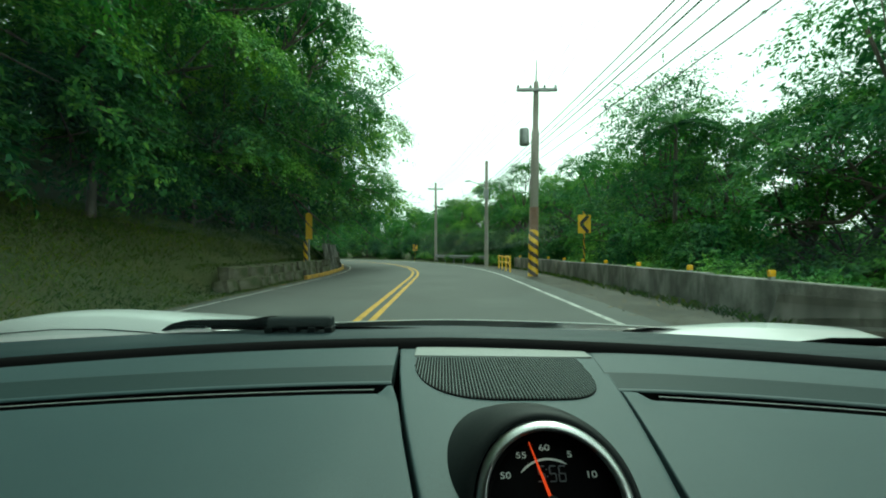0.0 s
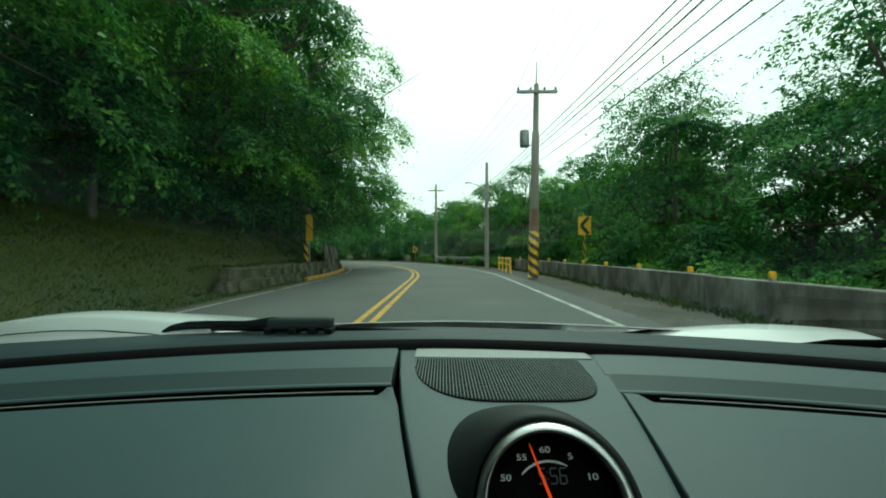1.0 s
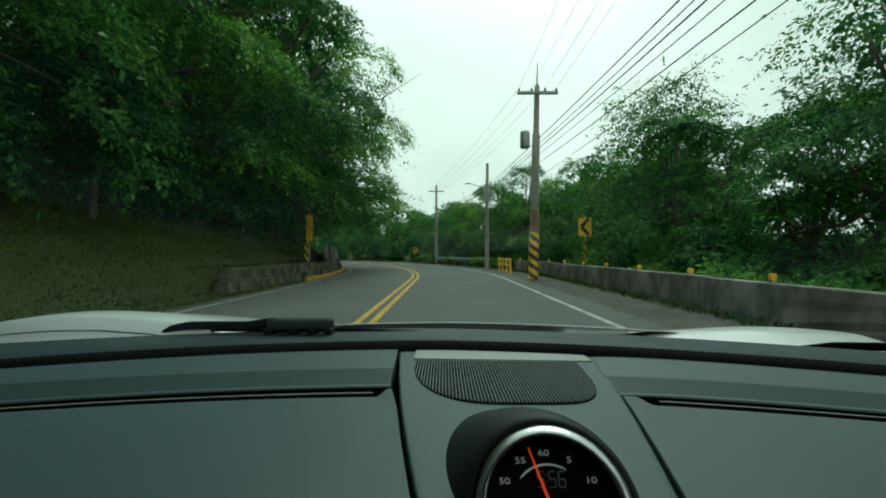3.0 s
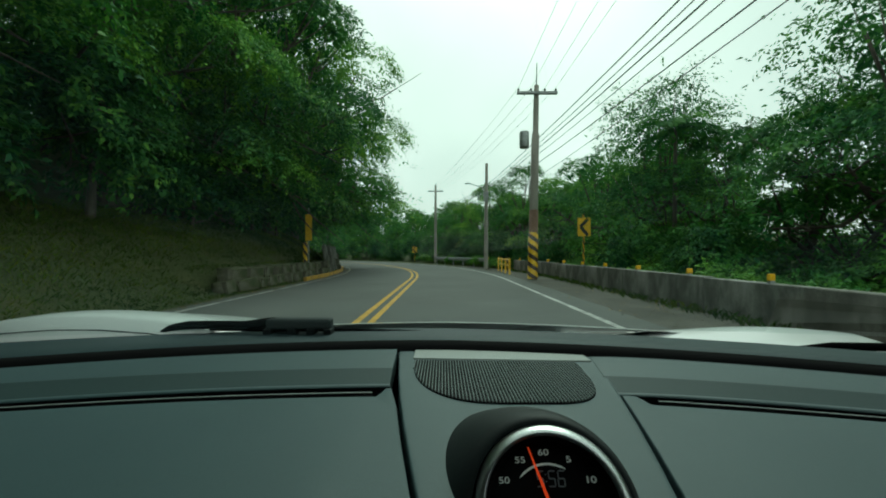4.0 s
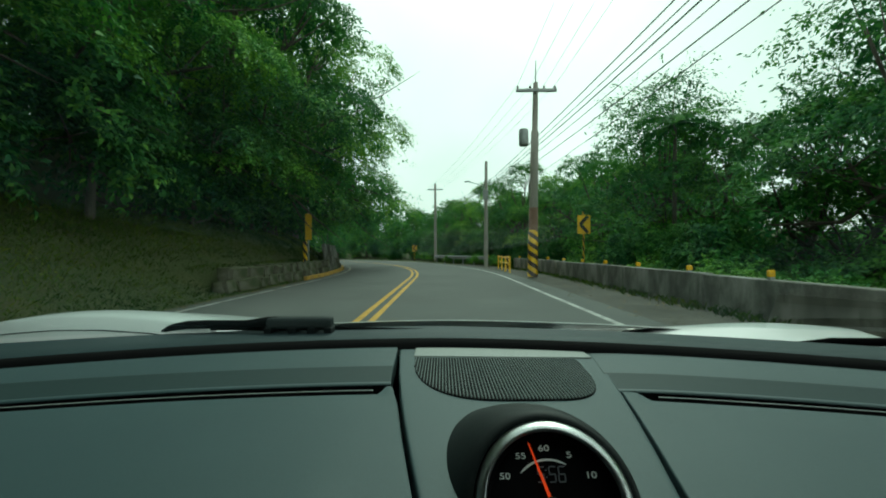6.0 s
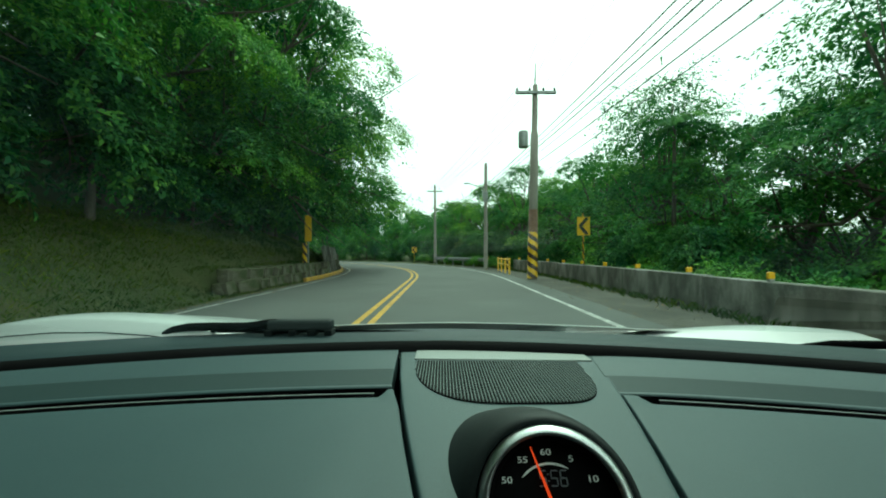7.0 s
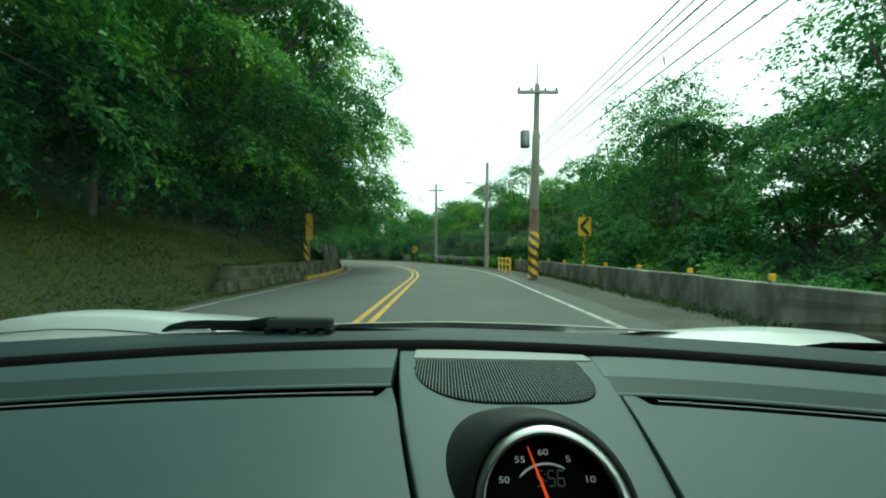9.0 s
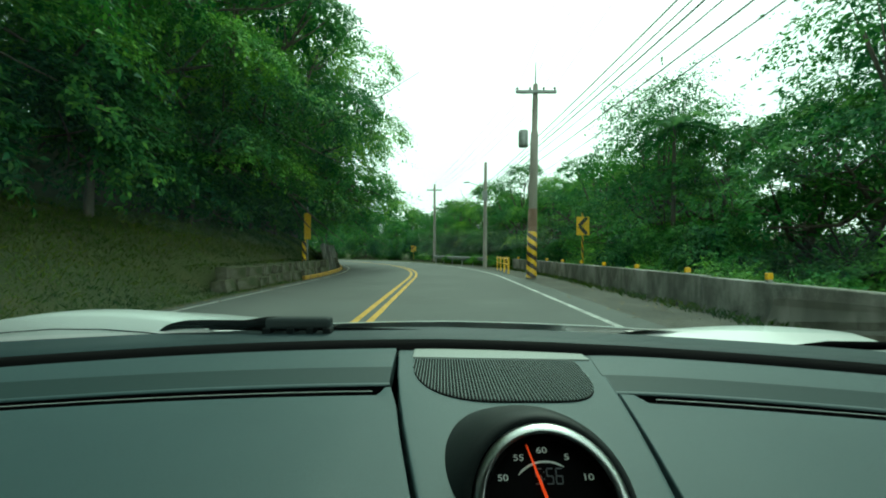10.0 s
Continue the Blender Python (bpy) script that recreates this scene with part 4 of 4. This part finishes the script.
box(bm, (-0.372, 0.775, 0.938), (-0.236, 0.805, 0.962), 0.006)
for x in (-0.375, -0.325, -0.285, -0.250):
    box(bm, (x, 0.772, 0.928), (x + 0.016, 0.802, 0.942), 0.002)
part("wiper_joint", bm, DARK_PLASTIC, wiper)
wiper_b = thing("wiper", Matrix.Identity(4), "black windscreen wiper resting on the cowl", "wiper")
wiper_b.parent = car
del wiper_b["category"]
v, f = tube([(0.70, 0.76, 0.905), (0.78, 0.75, 0.914), (0.90, 0.74, 0.914), (1.02, 0.72, 0.905)], [0.004, 0.008, 0.009, 0.008], 8)
mesh_object("wiper_arm", v, f, RUBBER, wiper_b, smooth=True)

# cabin shell round the camera
sv = [(-1.15, 0.725, 0.92), (1.25, 0.725, 0.92), (1.0, 0.08, 1.39), (-0.9, 0.08, 1.39)]
n = 16
gv = []
for j in range(n):
    t = j / (n - 1)
    for i in range(n):
        u = i / (n - 1)
        a = Vector(sv[0]).lerp(Vector(sv[1]), u).lerp(Vector(sv[3]).lerp(Vector(sv[2]), u), t)
        bow = (1 - (2 * u - 1) ** 2) * 0.05
        gv.append((a.x, a.y + bow, a.z + bow * 0.5))
windscreen = mesh_object("windscreen", gv, grid_faces(n, n), PANE, car, "clear sloping windscreen glass", smooth=True)
windscreen.visible_shadow = False
bm = bmesh.new()
box(bm, (-0.93, -1.0, 1.36), (1.05, 0.06, 1.40), 0.015)
part("roof", bm, LINER, car)
# unseen panel added under the roof edge, deeper at left to shade the dashboard
hv = []
for x, y in ((-0.90, 0.225), (-0.6, 0.222), (-0.35, 0.20), (-0.15, 0.13), (0.05, 0.09), (0.4, 0.08), (1.0, 0.08)):
    z = 1.365 - 0.60 * (y - 0.06)
    hv += [(x, 0.02, 1.372), (x, y, z), (x, y, z - 0.012), (x, 0.02, 1.352)]
hf = [(4 * i + a, 4 * i + 4 + a, 4 * i + 4 + (a + 1) % 4, 4 * i + (a + 1) % 4) for i in range(6) for a in range(4)] + [(0, 1, 2, 3), (27, 26, 25, 24)]
mesh_object("roof_light_block", hv, hf, LINER, car)
bm = bmesh.new()
box(bm, (-0.92, -1.05, 0.35), (1.04, -1.0, 1.37), 0.01)
part("bulkhead", bm, LINER, car)
# left side is raised unseen to the roof to keep light off the dashboard
for x, top in ((-0.97, 1.36), (1.02, 1.02)):
    bm = bmesh.new()
    box(bm, (x - 0.03, -1.0, 0.25), (x + 0.03, 0.74, top), 0.012)
    part("cabin_side", bm, LINER, car)
for x0, x1 in ((-0.93, -0.80), (1.05, 0.92)):
    v, f = tube([(x0, 0.62, 0.90), (x1, 0.0, 1.37)], [0.035, 0.035], 8)
    mesh_object("pillar", v, f, LINER, car)
bm = bmesh.new()
box(bm, (-0.9, -1.0, 0.18), (0.98, 0.665, 0.25), 0.01)
part("floor_pan", bm, LINER, car)


bm = bmesh.new()
box(bm, (-0.84, 0.64, 0.22), (0.88, 2.0, 0.52), 0.03)
part("engine_tub", bm, LINER, car)
bm = bmesh.new()
box(bm, (-0.92, 0.665, 0.25), (0.96, 0.70, 0.905), 0.004)
part("firewall", bm, LINER, car)


def wheel_arch(y):
    d = min(abs(y - 1.45), abs(y + 1.25))
    return 0.325 + math.sqrt(0.365 ** 2 - d * d) if d < 0.34 else 0.19


def sill_top(y):
    if y > 0.85:
        return 0.825 - 0.235 * (y - 0.85) - 0.1 * max(0.0, y - 1.1) ** 2
    return 0.825 + 0.07 * smooth_step((0.6 - y) / 1.2) - 0.14 * smooth_step((-1.5 - y) / 0.7)


# lower body, swept once round the car
bv, around, PROFILE = [], 180, ((0.0, 0.035), (0.1, 0.008), (0.3, 0.0), (0.6, 0.004), (0.8, 0.018), (0.92, 0.04), (1.0, 0.085))
for h, inset in PROFILE:
    for k in range(around):
        a = 2 * math.pi * k / around
        c, q = math.cos(a), math.sin(a)
        r = (abs(c) ** 4 + abs(q) ** 4) ** -0.25
        y = 0.02 + (2.24 - inset) * r * q
        z0, z1 = wheel_arch(y), sill_top(y)
        bv.append((0.02 + (1.12 - inset) * r * c, y, z0 + (z1 - z0) * h))
mesh_object("lower_body", bv, grid_faces(len(PROFILE), around, 0, True), CAR_PAINT, car, smooth=True)

# roof that runs down to the tail in one sweep
RIDGE = ((0.075, 1.408, 0.95), (-0.25, 1.440, 0.98), (-0.6, 1.447, 0.99), (-1.0, 1.425, 1.0), (-1.35, 1.30, 1.0), (-1.7, 1.13, 1.01), (-1.95, 0.99, 1.0), (-2.1, 0.88, 0.96), (-2.16, 0.78, 0.93))
rv, n = [], 33
for y, z, w in RIDGE:
    low = max(sill_top(y), 1.40 if y > -1.02 else 0.0)
    for k in range(n):
        u = -1 + 2 * k / (n - 1)
        rv.append((0.05 + w * u, y, z - (z - low + 0.02) * abs(u) ** (7 if y > -1.02 else 3.2)))
mesh_object("roof_skin", rv, grid_faces(len(RIDGE), n), CAR_PAINT, car, smooth=True)
for x in (-0.98, 1.02):
    for y in (1.45, -1.25):
        v, f = lathe([(0.0, -0.1), (0.2, -0.1), (0.22, -0.105), (0.30, -0.1), (0.325, -0.07), (0.328, 0.0), (0.325, 0.07), (0.30, 0.1), (0.22, 0.105), (0.2, 0.1), (0.0, 0.1)], 32)
        w = mesh_object("tyre", v, f, RUBBER, car, smooth=True)
        w.matrix_basis = pose(x, y, 0.325, 0, 90, 0)

# ---------------------------------------------------------------- the car: dashboard
def seam_left(y):
    d = 0.667 - y
    return -0.078 + 0.06 * d + 0.2 * d * d


def seam_right(y):
    d = 0.63 - y
    return 0.244 - 0.178 * d - 0.1 * d * d


def wedge(y):
    """Width of the dark gap beside the console: it opens where the band runs into it."""
    return 0.0025 + 0.0070 * max(0.0, 1 - abs(y - 0.482) / (0.085 if y > 0.482 else 0.05))


def panel(name, rows, side, label, cols=70, gap=0.0025, material=DASH, fall=0.004, sink=0.0):
    """A dashboard skin from the outer end to the seam beside the console; its last column turns down into the gap."""
    v = []
    for line_at, z in rows:
        x_end = 0.0
        for _ in range(6):
            x_end = (seam_left if side < 0 else seam_right)(line_at(x_end))
        x_end += gap * side if side > 0 else -wedge(line_at(x_end))
        for k in range(cols):
            t = k / (cols - 1)
            t = 1 - (1 - t) ** 1.6
            x = side * 1.0 + (x_end - side * 1.0) * t
            v.append((x, line_at(x), z - sink * math.exp(-abs(x - x_end) / 0.05)))
        z -= sink
        v.append((x_end, line_at(x_end), z - fall))
        v.append((x_end, line_at(x_end), z - max(0.006, fall * 7)))
    return mesh_object(name, v, grid_faces(len(rows), cols + 2), material, car, label, smooth=True)


def slot_low(side):
    """Near edge of the vent slot: it closes towards the console."""
    def at(x):
        d = (-0.066 - x) if side < 0 else (x - 0.222)
        return LIP(x) - 0.004 + (SLOT(x) - LIP(x) + 0.004) * smooth_step((d - 0.007) / 0.006)
    return at


bm = bmesh.new()
box(bm, (-0.95, 0.1, 0.62), (0.95, 0.66, 0.880), 0.01)
part("dashboard_core", bm, RUBBER, car)
for side in (-1, 1):
    gap, fall = (0.0025, 0.004) if side < 0 else (-0.006, 0.0008)
    panel("dashboard_rim", [(moved(GASKET, 0.02), 0.938), (moved(GASKET, -0.004), 0.9405), (moved(GASKET, -0.03), 0.9408), (moved(BAND, 0.004), 0.9405), (BAND, 0.9402)], side,
          "grey grained dashboard rim below the windscreen", gap=gap, fall=fall, sink=0.0 if side < 0 else 0.0028)
    panel("dashboard_band", [(BAND, 0.9402), (moved(BAND, -0.004), 0.9394), (moved(LIP, 0.007), 0.9316), (moved(LIP, 0.004), 0.9312)], side, "smooth darker band", gap=0.007 if side < 0 else gap, material=DASH_BAND, fall=fall, sink=0.0 if side < 0 else 0.0028)
    panel("dashboard_lip", [(moved(LIP, 0.004), 0.9312), (moved(LIP, 0.0035), 0.9322), (LIP, 0.9318), (moved(LIP, -0.002), 0.9308), (moved(LIP, -0.0024), 0.9296)], side, "thin raised lip", gap=0.006 if side < 0 else gap, fall=fall, sink=0.0 if side < 0 else 0.0028)
    low = slot_low(side)
    panel("dashboard_panel", [(moved(low, 0.001), 0.924), (low, 0.9285), (moved(low, -0.002), 0.9298), (moved(low, -0.006), 0.9302), (moved(low, -0.06), 0.9302), (moved(low, -0.13), 0.929), (moved(low, -0.2), 0.927),
                              (moved(low, -0.25), 0.922), (moved(low, -0.29), 0.91), (moved(low, -0.31), 0.88)], side, "grey grained dashboard skin", gap=0.0025 if side < 0 else 0.0055)
    # slot walls are black instead of dashboard grey: the slot's shade put into colour
    strip("vent_slot_dark", [(moved(LIP, -0.0020), 0.9296), (moved(LIP, -0.004), 0.885), (moved(SLOT, 0.0), 0.885), (moved(SLOT, 0.0006), 0.9245)], side * 1.0, -0.069 if side < 0 else 0.226, DIAL, car, "defroster slot walls, coloured black for the shade inside")
    ends = (side * 1.0, -0.088 if side < 0 else 0.250)
    strip("vent_divider", [(moved(SLOT, 0.0156), 0.89), (moved(SLOT, 0.0156), 0.9284), (moved(SLOT, 0.0146), 0.9284), (moved(SLOT, 0.0146), 0.89)], *ends, DIAL, car, "black slot divider")
    strip("vent_rib", [(moved(SLOT, 0.0160), 0.9282), (moved(SLOT, 0.0158), 0.9288), (moved(SLOT, 0.0147), 0.9288), (moved(SLOT, 0.0143), 0.9282)], *ends, DASH_LIGHT, car, "thin pale grey rib in the defroster slot")

# console with the speaker grille
cv, cn = [], 40
crow = [(0.668, 0.925), (0.662, 0.936), (0.65, 0.9375), (0.60, 0.9375), (0.5, 0.937), (0.42, 0.9365), (0.36, 0.935), (0.30, 0.932), (0.25, 0.928), (0.2, 0.92), (0.15, 0.90)]
for y, z in crow:
    a, b = seam_left(y) + 0.0015, seam_right(y) - 0.001
    cv += [(a, y, z - 0.03), (a, y, z - 0.006)]
    for t in [0.0, 0.002, 0.005, 0.010] + [0.03 + 0.94 * k / (cn - 9) for k in range(cn - 8)] + [0.990, 0.995, 0.998, 1.0]:
        edge = min(t, 1 - t) * (b - a)
        cv.append((a + (b - a) * t, y - 0.03 * max(0, a + (b - a) * t - 0.05) * (y > 0.6), z - 0.0012 * max(0.0, 1 - edge / 0.0018) ** 2 * (t < 0.5 or y < 0.44)))
    cv += [(b, y, z - (0.005 if y < 0.44 else 0.0005)), (b, y, z - 0.03)]
mesh_object("console_skin", cv, grid_faces(len(crow), cn + 4), DASH, car, "grey grained centre console skin", smooth=True)


def grille_low(x):
    u = max(-1.0, min(1.0, (x - 0.080) / (0.1235 if x < 0.080 else 0.1150)))
    return 0.552 - 0.146 * math.sqrt(max(0.0, 1 - abs(u) ** (3 if u < 0 else 6)))


def grille_top(x):
    return 0.570 - 0.05 * (x + 0.045)


grille = thing("speaker_grille", Matrix.Identity(4), "dark ribbed speaker grille set in the dashboard", "grille")
grille.parent = car
del grille["category"]
bm = bmesh.new()
n = 60
lowv = [(-0.0435 + 0.2385 * k / (n - 1)) for k in range(n)]
ring = [bm.verts.new((x, grille_low(x), 0.9378)) for x in lowv] + [bm.verts.new((x, grille_top(x), 0.9378)) for x in reversed(lowv)]
face = bm.faces.new(ring)
ext = bmesh.ops.extrude_face_region(bm, geom=[face])
bmesh.ops.translate(bm, vec=(0, 0, -0.004), verts=[g for g in ext["geom"] if isinstance(g, bmesh.types.BMVert)])
part("backing", bm, DIAL, grille)
rv, rf = [], []
x = -0.0420
while x < 0.1945:
    y0, y1 = grille_low(x) + 0.001, grille_top(x) - 0.001
    if y1 - y0 > 0.004:
        b0 = len(rv)
        sl = 0.0
        for yy, sx in ((y0, sl), (y1, 0.0)):
            rv += [(x - 0.0006 + sx, yy, 0.9370), (x - 0.0004 + sx, yy, 0.9394), (x + 0.0004 + sx, yy, 0.9394), (x + 0.0006 + sx, yy, 0.9370)]
        rf += [(b0, b0 + 1, b0 + 5, b0 + 4), (b0 + 1, b0 + 2, b0 + 6, b0 + 5), (b0 + 2, b0 + 3, b0 + 7, b0 + 6), (b0, b0 + 3, b0 + 2, b0 + 1), (b0 + 4, b0 + 5, b0 + 6, b0 + 7)]
    x += 0.0040
tagged(mesh_object("ribs", rv, rf, GRILLE, grille, "fine parallel grey ribs"), kind="stuff")
bm = bmesh.new()
box(bm, (-0.047, 0.573, 0.9365), (0.222, 0.642, 0.9395), 0.0015)
for vert in bm.verts:
    vert.co.y -= 0.05 * (vert.co.x + 0.045)
part("trim_strip", bm, DASH_LIGHT, grille, "pale grey strip")

# stopwatch
DIAL_AT = Vector((0.0692, 0.238, 0.9376))
nz = (Vector((0.02, 0, 1.1)) - DIAL_AT).normalized()
nx = Vector((1, 0, 0)) - nz * nz.x
nx.normalize()
ny = nz.cross(nx)
watch_m = Matrix.Translation(DIAL_AT) @ Matrix((nx, ny, nz)).transposed().to_4x4()
watch = thing("stopwatch", watch_m, "round black dashboard stopwatch with chrome bezel and red needle", "clock")
watch.parent = car
del watch["category"]
v, f = lathe([(0.0508, -0.005), (0.0538, -0.0042), (0.0580, -0.008), (0.0622, -0.016), (0.0660, -0.026), (0.0698, -0.038), (0.0742, -0.056), (0.0790, -0.080), (0.0840, -0.110)], 72, lambda h: 0.29 * h if h < 0 else 0)
mesh_object("pod", v, f, DARK_PLASTIC, watch, "soft black housing", smooth=True)
v, f = lathe([(0.0513, -0.0075), (0.0508, -0.0050), (0.0495, -0.0028), (0.0470, -0.0004), (0.0446, 0.0010), (0.0436, 0.0008), (0.0431, -0.0006), (0.0430, -0.004)], 96)
mesh_object("bezel", v, f, CHROME, watch, "brushed chrome bezel", smooth=True)
v, f = lathe([(0.0431, -0.0035), (0.0415, -0.006), (0.0405, -0.010)], 72)
mesh_object("inner_wall", v, f, DIAL, watch, smooth=True)
v, f = lathe([(0.0406, -0.0095), (0.0, -0.0095)], 64)
mesh_object("dial", v, f, DIAL, watch, "matt black dial")
Z0 = -0.0092


def lettering(text, x, y, h, material):
    cu = bpy.data.curves.new("numeral", "FONT")
    cu.body, cu.size, cu.align_x, cu.align_y, cu.extrude, cu.offset = text, h, "CENTER", "CENTER", 0.0001, 0.00004
    tmp = bpy.data.objects.new("numeral", cu)
    me = bpy.data.meshes.new_from_object(tmp)
    bpy.data.objects.remove(tmp)
    me.materials.clear()
    me.materials.append(material)
    ob = new("numeral", me)
    ob.parent = watch
    ob.matrix_basis = Matrix.Translation((x, y, Z0 + 0.0002)) @ Matrix.Diagonal((1.35, 0.94, 1, 1))
    return ob


for k, text in ((0, "60"), (1, "5"), (2, "10"), (3, "15"), (-1, "55"), (-2, "50"), (-3, "45")):
    a = radians(30 * k)
    lettering(text, 0.0332 * math.sin(a) - 0.001, 0.0332 * math.cos(a), 0.0058, PRINT)
v, f = [], []
for k in range(33):
    a = radians(-46 + 75 * k / 32)
    w = 0.0007 * min(1.0, 0.35 + min(k, 32 - k) / 6)
    for r in (0.0262 - w, 0.0262 + w):
        v.append((r * math.sin(a), r * math.cos(a), Z0 + 0.0003))
mesh_object("arc_mark", v, [(2 * i, 2 * i + 1, 2 * i + 3, 2 * i + 2) for i in range(32)], PRINT, watch)
SEGMENTS = {"5": "afgcd", "6": "afgedc"}


def digit(ch, x, y, w, h):
    bm = bmesh.new()
    t = 0.00085
    spots = {"a": (0, h, w, t), "g": (0, h / 2, w, t), "d": (0, 0, w, t), "f": (-w / 2, h * 0.75, t, h * 0.42), "b": (w / 2, h * 0.75, t, h * 0.42), "e": (-w / 2, h * 0.25, t, h * 0.42), "c": (w / 2, h * 0.25, t, h * 0.42)}
    for s in SEGMENTS[ch]:
        cx, cy, sx, sy = spots[s]
        sk = 0.08 * cy
        box(bm, (x + cx - sx / 2 + sk, y + cy - sy / 2, Z0), (x + cx + sx / 2 + sk, y + cy + sy / 2, Z0 + 0.0002))
    part("digit", bm, SEGMENT, watch, "dim grey display digit")


for ch, x in (("5", -0.0055), ("5", 0.0022), ("6", 0.0085)):
    digit(ch, x, 0.0130, 0.0042, 0.0090)
bm = bmesh.new()
for y in (0.0155, 0.0195):
    box(bm, (-0.0018, y, Z0), (-0.0010, y + 0.0008, Z0 + 0.0002))
part("colon", bm, SEGMENT, watch)
bm = bmesh.new()
box(bm, (-0.0010, 0.0, 0.0), (0.0010, 0.0385, 0.0010), 0.0003)
for vert in bm.verts:
    vert.co.x *= 1.15 - 0.75 * vert.co.y / 0.0385
needle = part("needle", bm, NEEDLE, watch, "orange-red needle")
needle.matrix_basis = pose(0, 0, -0.0075, 0, 0, 17)
v, f = lathe([(0.0, -0.0095), (0.005, -0.0095), (0.005, -0.005), (0.004, -0.0045), (0.0, -0.0045)], 24)
mesh_object("needle_hub", v, f, DARK_PLASTIC, watch, smooth=True)
